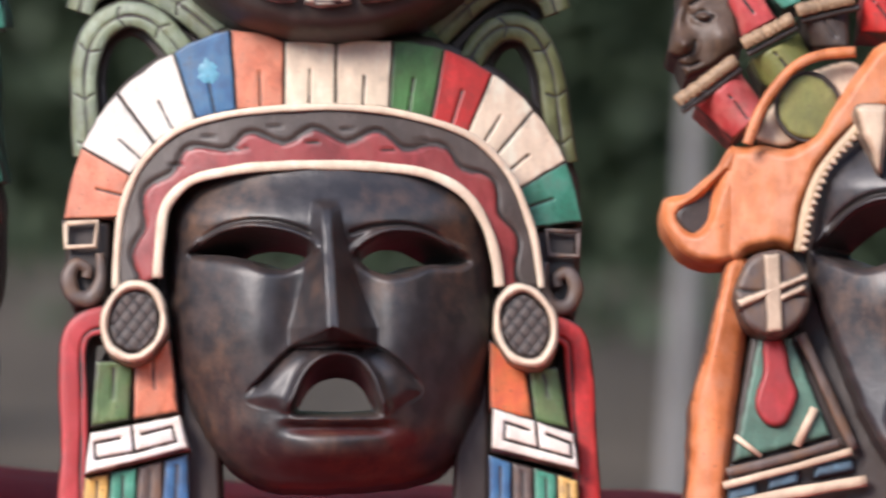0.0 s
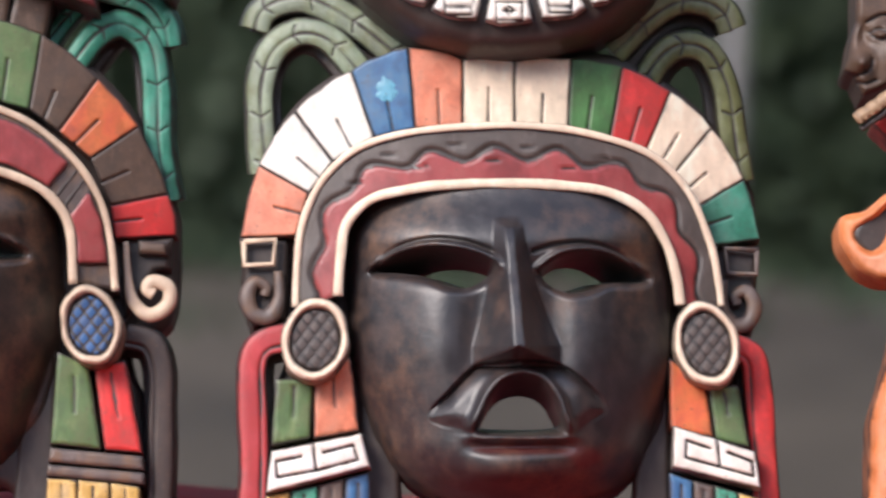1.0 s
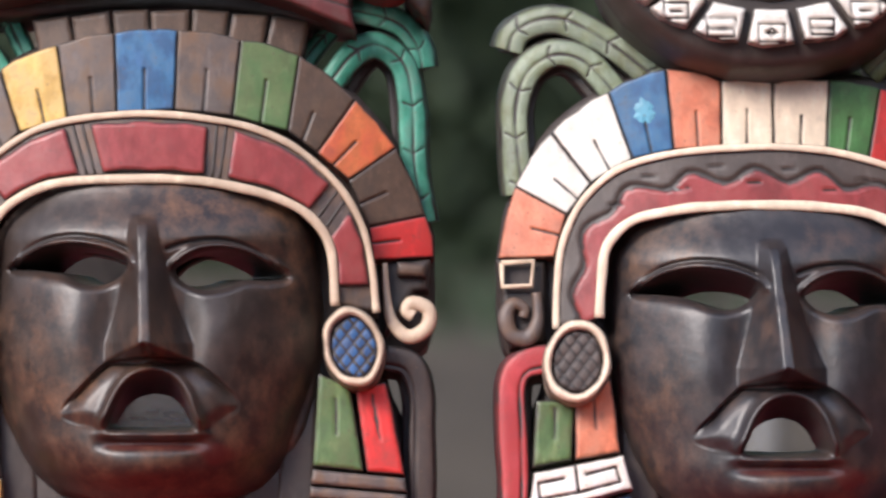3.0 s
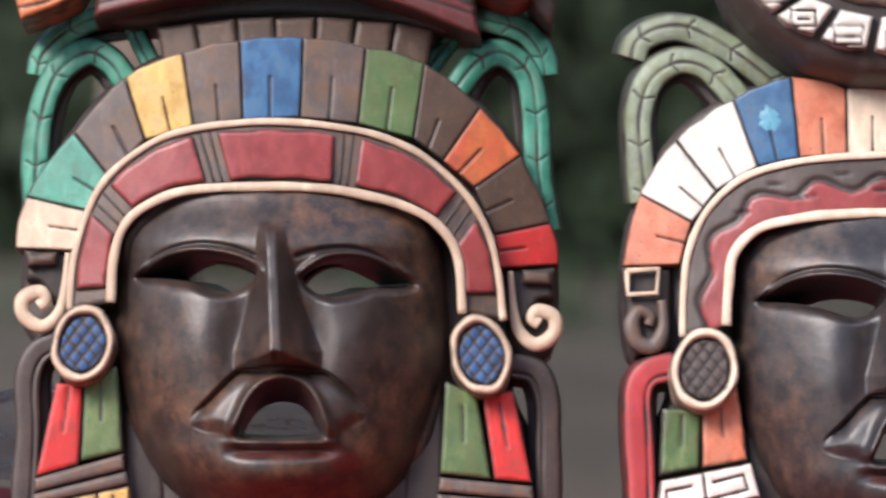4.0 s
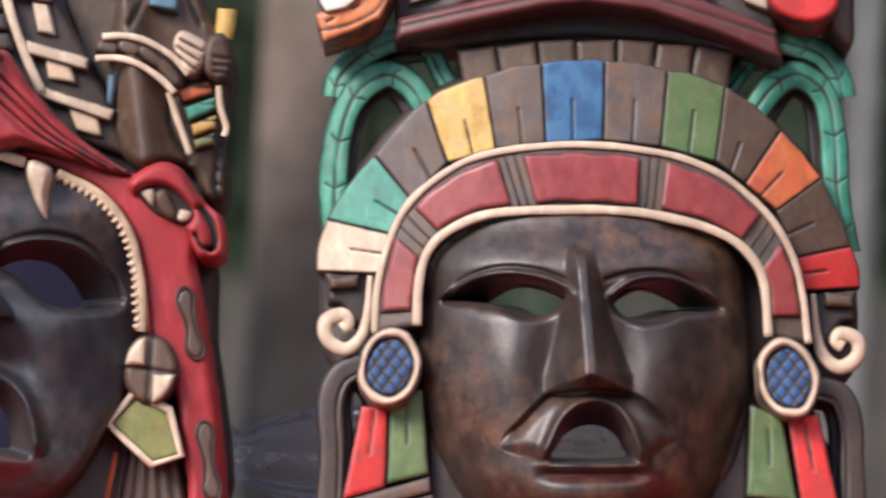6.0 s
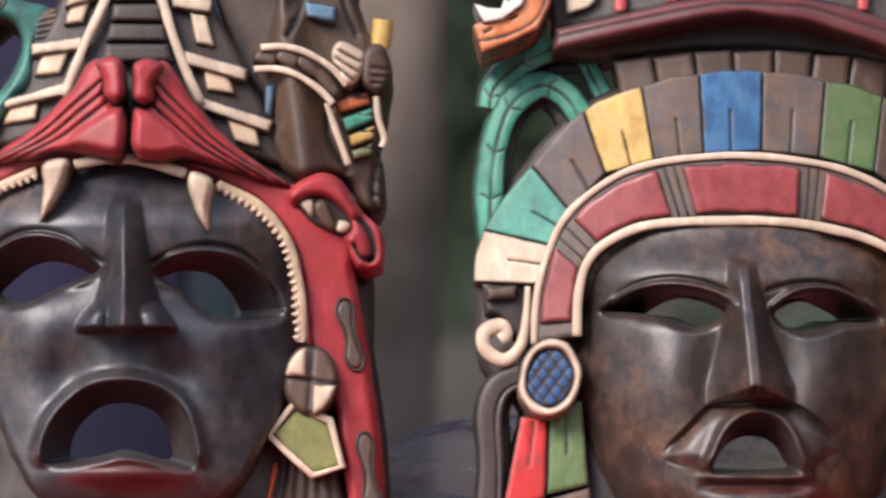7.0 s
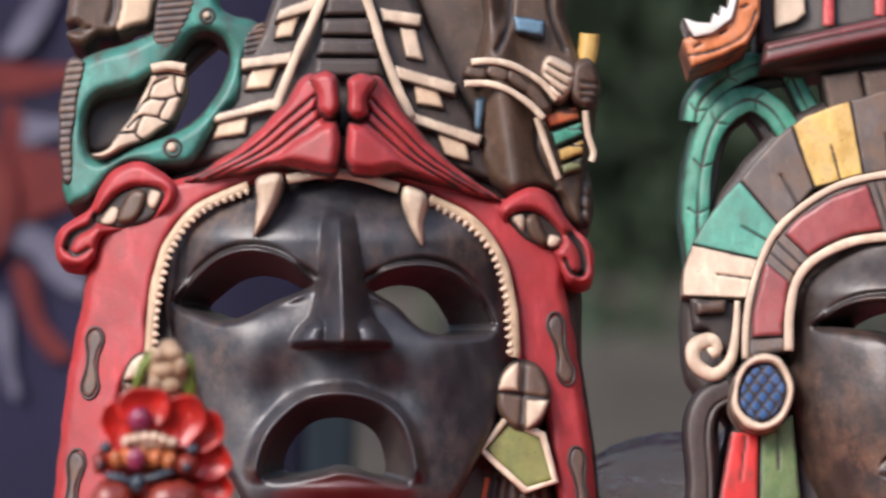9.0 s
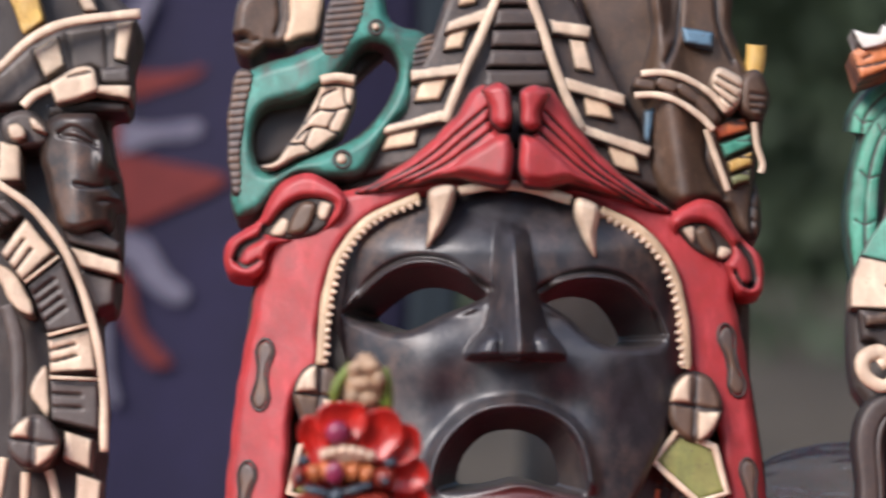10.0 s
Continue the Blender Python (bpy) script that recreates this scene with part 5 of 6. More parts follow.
    # crown of small vessels, a profile nose, and an oval shield
    cuts = [(curve(p), 2.6, 0.0028) for p in ([(1226, 28), (1244, 20), (1264, 30)], [(1230, 32), (1246, 38), (1262, 31)], [(1222, 8), (1246, -4), (1272, -4)], [(1203, 115), (1220, 117), (1238, 110)], [(1184, 97), (1204, 102), (1226, 90), (1230, 74)])]
    carve("profile_face", np.array([(1200, -60), (1200, 10), (1194, 34), (1186, 70), (1180, 92), (1185, 100), (1200, 106), (1202, 114), (1206, 124), (1212, 142), (1260, 124), (1314, 86), (1300, -60)], float), BROWN, m,
          lambda x, y: 0.008 + 0.009 * np.exp(-((x - 1212) / 16) ** 2 - ((y - 78) / 18) ** 2) + 0.006 * np.exp(-((x - 1280) / 30) ** 2 - ((y - 64) / 34) ** 2) + 0.005 * np.exp(-((x - 1246) / 18) ** 2 - ((y - 30) / 8) ** 2) - 0.004 * np.exp(-((x - 1216) / 12) ** 2 - ((y - 30) / 22) ** 2), (), 0.03, 12, 0.006, cuts, None, 3.2, "small carved brown face in profile")
    rope = paint("rope_paint", (0.42, 0.27, 0.155), age=0.5)
    for pts, mat, w in (([(1228, 188), (1310, 126), (1352, 184), (1346, 206), (1298, 248)], CORAL, 0.012), ([(1328, 106), (1414, 56), (1436, 92), (1428, 114), (1366, 164), (1350, 150)], GOLDOLIVE, 0.010),
                        ([(1418, 14), (1500, 0), (1502, 84), (1432, 84)], STEP, 0.010), ([(1300, -60), (1286, 4), (1292, 18), (1304, 34), (1310, 72), (1374, 34), (1342, -18), (1330, -60)], CORAL, 0.006), ([(1346, -60), (1351, -14), (1384, 18), (1418, 8), (1411, -60)], MINT, 0.006), ([(1520, 60), (1530, -20), (1610, -20), (1580, 60)], RED, 0.008)):
        c = np.mean(pts, 0)
        carve("vessel", np.array(pts, float), mat, m, lambda x, y, w=w, c=c: w + 0.010 - 0.012 * np.clip(np.abs(((x - c[0]) * 0.8 - (y - c[1]) * 0.6) / 52), 0, 1.2) ** 2, (), 0.026, 5, 0.002, [(np.array([c + (-6, -10), c + (16, 20)]), 2.6, 0.0015), (np.array([c + (-16, -20), c + (-12, -16)]), 2.6, 0.0015)], None, 3.0, "small carved painted vessel")
    for pts in ([(1198, 181), (1248, 146), (1303, 104)], [(1314, 79), (1358, 56), (1403, 31)], [(1410, 20), (1460, 8), (1512, -4)]):
        low = [(x + 9, y + 17) for x, y in pts]
        cord("vessel_ring", low, 6, BODY, m, 0.020, 0.8)
        p = curve(pts, False, 5)
        rim = cord("rope_rim", pts, (11, 14, 11, 13, 10, 14, 11, 13, 11, 14, 11), rope, m, 0.021, 0.9)
        for k in range(1, len(p) - 1):
            cord("rope_strand", [p[k] + (-7, -9), p[k] + (0, 0), p[k] + (3, 10)], (4.5, 6.5, 4.5), rope, rim, 0.0225, 0.9, sides=8, steps=3)
    carve("shield_ground", curve([(1336, 250), (1352, 204), (1422, 132), (1512, 108), (1520, 150), (1460, 220), (1404, 258)], True, 4), CREAM, m, 0.014, (), 0.02, 8, 0.003, (), None, 5.0)
    a = np.linspace(0, 2 * math.pi, 30, endpoint=False)
    carve("shield", np.stack([1430 + 54 * np.cos(a), 190 + 58 * np.sin(a)], -1), GOLDOLIVE, m, 0.020, (), 0.014, 5, 0.0015, (), None, 4.5)
    cord("shield_rim", [(1430 + 56 * math.cos(t), 190 + 60 * math.sin(t)) for t in a], 4, BODY, m, 0.018, 0.7, True, 6, steps=1)
    cord("shield_bow", [(1322, 256), (1346, 196), (1396, 128), (1450, 98), (1514, 92)], 10, TERRA, m, 0.024, 0.9)
    return m


orange_beast()


# ---- the brown and cream mask with a small profile head ----
def cream_disc():
    m = mask_at(10.0, "calendar_mask", "carved brown and cream mask with tile ring and profile head")
    body = carve("body", curve([(236, 20), (232, 120), (228, 190), (190, 210), (214, 330), (212, 420), (204, 540), (176, 570), (186, 720), (176, 880), (170, 1044), (-420, 1044), (-440, 700), (-400, 300), (-300, 60), (-120, -60), (60, -70)], True, 4), BODY, m, -0.012, (), 0.03, 10, 0.004, (), None, 9.0)
    cord("crown_rim", [(-420, 240), (-300, 160), (-120, 150), (-40, 150), (2, 118), (50, 74), (100, 46), (160, 33), (248, 25)], 9, CREAM, m, 0.012, 0.8)
    carve("crown", np.array([(0, 128), (50, 84), (100, 56), (170, 44), (244, 36), (226, 150), (160, 118), (90, 140), (30, 190), (0, 190), (-160, 200), (-160, 160)], float), SLATE, m, 0.002, (), 0.02, 8, 0.003, [(np.array(p, float), 3, 0.003) for p in ([(118, 60), (128, 120)], [(186, 46), (190, 120)], [(60, 90), (78, 140)])], None, 4.5)
    for pts in ([(58, 90), (104, 64), (118, 118), (82, 142)], [(206, 40), (240, 36), (226, 112), (200, 108)]):
        carve("crown_tile", np.array(pts, float), CREAM, m, 0.006, (), 0.01, 6, 0.003, (), None, 4.0)
    for pts in ([(116, -40), (150, -46), (176, 20), (150, 24)], [(10, -20), (60, -50), (80, 40), (40, 66)]):
        carve("crown_plume", np.array(pts, float), CREAM if pts[0][0] > 100 else YELLOW, m, 0.004, (), 0.01, 6, 0.003, (), None, 4.0)
    visor = carve("visor", curve([(86, 150), (120, 126), (160, 116), (174, 140), (172, 164), (132, 178), (102, 186), (92, 170)], True, 4), CREAM, m, 0.020, (), 0.02, 8, 0.003, [(np.array([(120, 136), (158, 128)]), 3, 0.002)], None, 4.0, "cream visor block")
    carve("visor_end", np.array([(176, 120), (230, 116), (230, 150), (176, 150)], float), SLATE, m, 0.014, (), 0.02, 6, 0.003)
    carve("visor_strip", np.array([(164, 150), (232, 152), (232, 178), (164, 166)], float), CREAM, m, 0.018, (), 0.02, 5, 0.002)
    cord("visor_band", [(40, 188), (62, 168), (88, 156)], 9, CREAM, m, 0.016, 0.8)
    carve("visor_under", np.array([(80, 186), (150, 176), (230, 180), (226, 198), (160, 196), (86, 208)], float), BODY, m, 0.010, (), 0.02, 6, 0.002)
    for pts in ([(12, 222), (32, 218), (48, 232), (44, 248), (20, 246)], [(52, 208), (70, 212), (82, 236), (58, 230)]):
        carve("ear_bead", curve(pts, True, 4), CREAM, m, 0.020, (), 0.02, 8, 0.004, (), None, 3.6)
    carve("ear_knot", curve([(4, 208), (60, 196), (92, 232), (80, 258), (40, 262), (10, 248)], True, 4), SLATE, m, 0.012, (), 0.02, 10, 0.004, (), None, 4.0)
    carve("ear_drop", np.array([(0, 250), (36, 256), (38, 322), (-6, 322)], float), CREAM, m, 0.014, (), 0.02, 6, 0.003)
    prof = [(76, 230), (100, 204), (168, 202), (182, 232), (194, 270), (206, 302), (190, 316), (200, 336), (214, 356), (198, 370), (196, 392), (176, 402), (110, 404), (84, 330), (72, 280)]
    lids = [(curve(p), 3, 0.003) for p in ([(104, 236), (132, 226), (170, 250)], [(106, 240), (140, 246), (172, 260)], [(176, 356), (196, 356), (214, 360)], [(134, 326), (166, 332), (196, 328)])]
    carve("profile_head", curve(prof, True, 4), FACE_RED, m, lambda x, y: 0.008 + 0.014 * np.exp(-((x - 140) / 60) ** 2) + 0.006 * np.exp(-((x - 180) / 12) ** 2 - ((y - 284) / 26) ** 2), (), 0.03, 14, 0.006, lids, None, 3.6, "small carved profile head with closed eyes")
    for pts, mat, w in (([(106, 398), (170, 406), (214, 430), (212, 450), (120, 432)], SLATE, 0.010), ([(118, 434), (214, 462), (214, 492), (140, 474)], CREAM, 0.012), ([(140, 478), (204, 494), (202, 538), (170, 552)], SLATE, 0.006)):
        carve("collar", np.array(pts, float), mat, m, w, (), 0.02, 6, 0.003, (), None, 4.0)
    # the ring
    ring = [(-420, 470), (-300, 350), (-160, 300), (-40, 304), (4, 330), (60, 372), (112, 440), (148, 520), (172, 610), (184, 700), (184, 800)]
    rim = cord("ring_rim", ring, 8, CREAM, m, 0.016, 0.8)
    tiles = [([(-10, 410), (-60, 372), (10, 348), (42, 380)], SLATE, 2), ([(0, 446), (46, 384), (96, 446), (40, 496)], CREAM, 2), ([(52, 506), (112, 462), (152, 576), (84, 588)], SLATE, 4), ([(84, 602), (162, 582), (170, 658), (88, 662)], CREAM, 2), ([(90, 674), (174, 678), (176, 764), (92, 744)], SLATE, 2), ([(114, 762), (166, 778), (160, 832), (112, 814)], CREAM, 0), ([(134, 838), (180, 850), (172, 1044), (126, 1044)], CREAM, 0)]
    for pts, mat, n in tiles:
        p = np.array(pts, float)
        cuts = [(np.array([p[0] + (p[3] - p[0]) * (k + 1) / (n + 1), p[0] + (p[3] - p[0]) * (k + 1) / (n + 1) + (p[1] - p[0]) * 0.62]), 2.6, 0.003) for k in range(n)]
        carve("ring_tile", p, mat, m, 0.010, (), 0.016, 5, 0.002, cuts, None, 3.6)
    for a, b in (([(84, 594), (162, 574)], 0), ([(88, 668), (174, 672)], 0), ([(44, 500), (104, 454)], 0)):
        cord("ring_bar", a, 3.5, CREAM, m, 0.013, 0.8, smooth=False)
    carve("inner_wave", curve([(-20, 462), (10, 470), (40, 500), (62, 556), (30, 552), (4, 512)], True, 4), CREAM, m, 0.006, (), 0.012, 6, 0.003, (), None, 4.0)
    carve("inner_wave", curve([(52, 690), (60, 664), (84, 650), (88, 740), (62, 716)], True, 4), CREAM, m, 0.006, (), 0.012, 6, 0.003, (), None, 4.0)
    cord("inner_rim", [(10, 540), (28, 600), (34, 680), (30, 760)], 14, SLATE, m, 0.004, 0.7)
    quarter_disc(m, 58, 782, 46, 48, SLATE, CREAM, 0.020)
    for p in ([(8, 810), (-6, 900), (-10, 1044)], [(46, 836), (42, 900), (40, 1044)], [(86, 832), (102, 900), (112, 1044)]):
        cord("ray", p, (9, 6), CREAM, m, 0.000, 0.7)
    return m


cream_disc()


# ---- small things beside the masks ----
def blob(bm, c, r, turn=0.0, seg=14):
    q = bmesh.ops.create_uvsphere(bm, u_segments=seg, v_segments=seg // 2 + 2, radius=1)
    mm = Matrix.Translation(c) @ Matrix.Rotation(turn, 4, "Y") @ Matrix.Diagonal((*r, 1))
    bmesh.ops.transform(bm, matrix=mm, verts=q["verts"])


def glazed(name, rgb, rough=0.18):
    mat, tree, bsdf = nodes_of(name, rough)
    n = node(tree, "ShaderNodeTexNoise", Scale=120.0, Detail=4.0)
    tree.links.new(tree.nodes.new("ShaderNodeTexCoord").outputs["Object"], n.inputs["Vector"])
    tree.links.new(mix(tree, ramp(tree, n.outputs[0], 0.35, 0.7), tuple(c * 0.55 for c in rgb), rgb), bsdf.inputs["Base Color"])
    bump(tree, bsdf, n.outputs[0], 0.2, 0.001)
    return mat


def figurine():
    """A glazed red figurine with a scalloped crown, on the front of the table."""
    S = 1.54 / 6250 * 1.015
    ob = tagged(new("figurine"), "small glazed red figurine with a scalloped crown on the table", "figurine")
    x, z = next((x, z) for s, x, z in SLIDE if s == 9.0)
    ob.matrix_basis = pose(x + (290 - 784) / 6250 * 1.54 + 0.002, -0.26, TOP + 0.002, 0, -1.0, 0)
    red, plum, pearl, orange, rust, slate = (glazed(n + "_glaze", c, 0.32) for n, c in (("red", (0.52, 0.018, 0.012)), ("plum", (0.26, 0.03, 0.08)), ("pearl", (0.72, 0.52, 0.38)), ("orange", (0.55, 0.17, 0.06)), ("rust", (0.25, 0.032, 0.018)), ("slate", (0.04, 0.06, 0.08))))
    sand, moss = glazed("sand_clay", (0.48, 0.31, 0.19), 0.55), glazed("moss_clay", (0.17, 0.22, 0.03), 0.5)

    def at(x, y, d=0.0):
        return Vector(((x - 290) * S, -d, (1114 - y) * S))

    def part(name, mat, bm, parent=ob, label=""):
        me = bpy.data.meshes.new(name)
        bm.to_mesh(me)
        bm.free()
        me.materials.append(mat)
        me.polygons.foreach_set("use_smooth", [True] * len(me.polygons))
        piece = new(name, me)
        piece.parent = parent
        if label:
            piece["label"] = label
        return piece

    def lump(name, mat, x, y, d, rx, ry, depth, turn=0.0, parent=ob, label="", rough=0.0):
        """A modelled lump of clay, a little uneven."""
        bm = bmesh.new()
        blob(bm, at(x, y, d), (rx * S, depth, ry * S), turn, 16)
        for v in bm.verts:
            v.co += v.co.normalized() * noise.noise(v.co * 260) * rough * S
        return part(name, mat, bm, parent, label)

    def petal(x, y, rx, ry, turn, lift):
        """A cupped petal, wider at its outer end, with a rolled edge."""
        bm = bmesh.new()
        c, s = math.cos(radians(turn)), math.sin(radians(turn))
        rows = []
        for side in (0, 1):
            for k in range(7):
                f = k / 6
                row = []
                for i in range(26):
                    t = 2 * math.pi * i / 26
                    g = f * (1 + 0.04 * math.sin(5 * t + x))
                    u, v = g * rx * math.sin(t) * (1 + 0.25 * math.cos(t)), -g * ry * math.cos(t)
                    row.append(bm.verts.new(at(x + u * c - v * s, y + u * s + v * c, 0.0036 * f ** 2.5 - 0.0018 * side + lift)))
                rows.append(row)
        for k in range(6):
            for base, flip in ((0, False), (7, True)):
                for i in range(26):
                    q = [rows[base + k][i], rows[base + k][(i + 1) % 26], rows[base + k + 1][(i + 1) % 26], rows[base + k + 1][i]]
                    bm.faces.new(q[::-1] if flip else q)
        for i in range(26):
            bm.faces.new([rows[6][i], rows[6][(i + 1) % 26], rows[13][(i + 1) % 26], rows[13][i]])
        bmesh.ops.remove_doubles(bm, verts=bm.verts[:], dist=1e-7)
        part("petal", red, bm)

    for row in ((390, 856, 26, 34, 84, -0.003), (382, 812, 30, 40, 66, -0.002), (366, 762, 34, 46, 40, -0.001), (222, 752, 25, 44, -18, 0.001), (334, 742, 38, 50, 16, 0.002), (268, 722, 46, 40, -4, 0.003)):
        petal(*row)
    lump("crown_back", red, 290, 812, -0.005, 90, 96, 0.003, rough=3)
    lump("crown_jewel", plum, 262, 738, 0.007, 21, 22, 0.004)
    headband = lump("headband", pearl, 278, 778, 0.004, 50, 15, 0.005, 0.06, label="pearly glazed headband", rough=8)
    for k in range(6):
        lump("pearl", pearl, 240 + k * 16, 776 - 8 * math.sin(k / 5 * 3.14), 0.008, 10, 10, 0.003, parent=headband)
    fringe = lump("fringe", orange, 266, 806, 0.004, 54, 20, 0.005, 0.0, label="orange modelled fringe", rough=8)
    for k in range(5):
        lump("fringe_curl", orange, 222 + k * 23, 808 - 4 * math.sin(k / 4 * 3.14), 0.007, 12, 17, 0.004, 0.15 * (k - 2), fringe, rough=3)
    lump("brow_jewel", plum, 258, 806, 0.012, 16, 20, 0.003)
    for x, rx in ((194, 14), (344, 22)):
        spool = lump("ear_spool", rust, x, 815, 0.004, rx, 21, 0.007)
        lump("spool_hole", slate, x + 2, 819, 0.010, rx * 0.4, 8, 0.003, parent=spool)
        lump("spool_bead", slate, x + 10, 788, 0.005, 12, 10, 0.004, parent=spool)
    for s in (-1, 1):
        lump("wing", slate, 264 + s * 30, 838 - 3 * s, 0.010, 34, 9, 0.004, s * -0.28, label="slate-blue glazed wing", rough=3)
    lump("wing_knot", slate, 263, 848, 0.013, 14, 17, 0.004)
    for x, r in ((218, 42), (322, 54)):
        lump("rounded_arm", rust, x, 884, 0.008, r, 44, 0.010, rough=5)
    lump("chest_bead", pearl, 268, 906, 0.013, 20, 14, 0.006)
    lump("torso", rust, 275, 990, 0.0, 88, 110, 0.016, rough=5)
    lump("base", red, 275, 1084, 0.0, 92, 30, 0.022)
    # the stone-coloured headpiece behind the crown, with green leaves
    stone = lump("headpiece", sand, 306, 656, -0.004, 36, 54, 0.009, label="sand-coloured carved headpiece", rough=14)
    for x, y, rx, ry in ((290, 626, 15, 13), (316, 622, 17, 14), (330, 644, 12, 16), (300, 652, 20, 14), (286, 676, 14, 14), (312, 678, 18, 13)):
        lump("carved_knot", sand, x, y, 0.004, rx, ry, 0.003, parent=stone, rough=3)
    for x, y, a, ry in ((256, 664, 0.2, 28), (268, 642, 0.5, 30), (346, 664, -0.1, 42), (336, 690, -0.3, 26)):
        lump("leaf", moss, x, y, -0.003, 10, ry, 0.004, a)
    return ob


def plastic_bag():
    """A clear plastic bag, twisted at its neck, lying behind the masks."""
    x5, z5 = next((x, z) for s, x, z in SLIDE if s == 5.0)
    n, sides, verts = 190, 120, []
    for i in range(n + 1):
        f = i / n
        px = 128 + 752 * f
        r = 34 + 74 * (1 - math.exp(-f * 5.5)) - 50 * float(ease(np.float64((f - 0.86) / 0.14)))
        flare = 16 * math.exp(-(f / 0.02) ** 2) - 8 * math.exp(-((f - 0.05) / 0.02) ** 2)
        py = 800 + 12 * f
        for k in range(sides):
            a = 2 * math.pi * k / sides
            v = Vector((f * 5.0, 1.4 * math.cos(a), 1.4 * math.sin(a)))
            loose = 0.16 * noise.noise(v * 1.3) + 0.07 * abs(noise.noise(v * 3.4 + Vector((3, 1, 7))))
            gather = math.exp(-f * 4.5)
            pleat = gather * (0.085 * math.sin(8 * a + 2.5 * f) + 0.05 * math.sin(17 * a - 4 * f + 1)) + 0.02 * math.sin(11 * a + 6 * f)
            q = (r + flare) * (1 + pleat + loose * (1 - 0.7 * gather))
            x, z = (px - 784) * U, (441 - py) * U
            verts.append((x5 + x, 0.085 + q * U * 0.62 * math.cos(a), EYE + z5 + z + q * U * math.sin(a) + x * 0.04))
    faces = [(i * sides + k, i * sides + (k + 1) % sides, (i + 1) * sides + (k + 1) % sides, (i + 1) * sides + k) for i in range(n) for k in range(sides)]
    mat = bpy.data.materials.new("clear_plastic")
    mat.use_nodes = True
    tree = mat.node_tree
    tree.nodes.remove(tree.nodes["Principled BSDF"])
    clear, gloss, both, rim = (tree.nodes.new("ShaderNode" + k) for k in ("BsdfTransparent", "BsdfGlossy", "MixShader", "LayerWeight"))
    clear.inputs[0].default_value = (0.93, 0.94, 0.95, 1)
    gloss.inputs["Roughness"].default_value = 0.09
    rim.inputs[0].default_value = 0.35
    tree.links.new(ramp(tree, rim.outputs["Fresnel"], -0.08, 1.1), both.inputs[0])
    haze, milky = tree.nodes.new("ShaderNodeBsdfDiffuse"), tree.nodes.new("ShaderNodeMixShader")
    haze.inputs[0].default_value = (0.9, 0.9, 0.9, 1)
    # white scatter along the folds, which also paints glints into the colour
    crease_glints = tree.nodes.new("ShaderNodeMath")
    crease_glints.operation = "MULTIPLY_ADD"
    crease_glints.inputs[1].default_value, crease_glints.inputs[2].default_value = 0.55, 0.04
    folds = node(tree, "ShaderNodeTexNoise", Scale=70.0, Detail=5.0, Roughness=0.7, Distortion=1.5)
    along = tree.nodes.new("ShaderNodeMapping")
    along.inputs["Scale"].default_value = (0.22, 1.0, 1.0)
    tree.links.new(tree.nodes.new("ShaderNodeTexCoord").outputs["Object"], along.inputs[0])
    tree.links.new(along.outputs[0], folds.inputs["Vector"])
    bump(tree, gloss, folds.outputs[0], 1.0, 0.008)
    tree.links.new(ramp(tree, folds.outputs[0], 0.56, 0.72), crease_glints.inputs[0])
    tree.links.new(crease_glints.outputs[0], milky.inputs[0])
    tree.links.new(clear.outputs[0], milky.inputs[1])
    tree.links.new(haze.outputs[0], milky.inputs[2])
    tree.links.new(milky.outputs[0], both.inputs[1])
    tree.links.new(gloss.outputs[0], both.inputs[2])
    tree.links.new(both.outputs[0], tree.nodes["Material Output"].inputs[0])
    ob = new("plastic_bag")
    cut = 20 * sides
    finish("bag_body", verts, faces[cut:], mat, ob)
    finish("twisted_neck", verts[:21 * sides], faces[:cut], mat, ob)
    return tagged(ob, "clear crumpled plastic bag lying behind the masks", "bag")


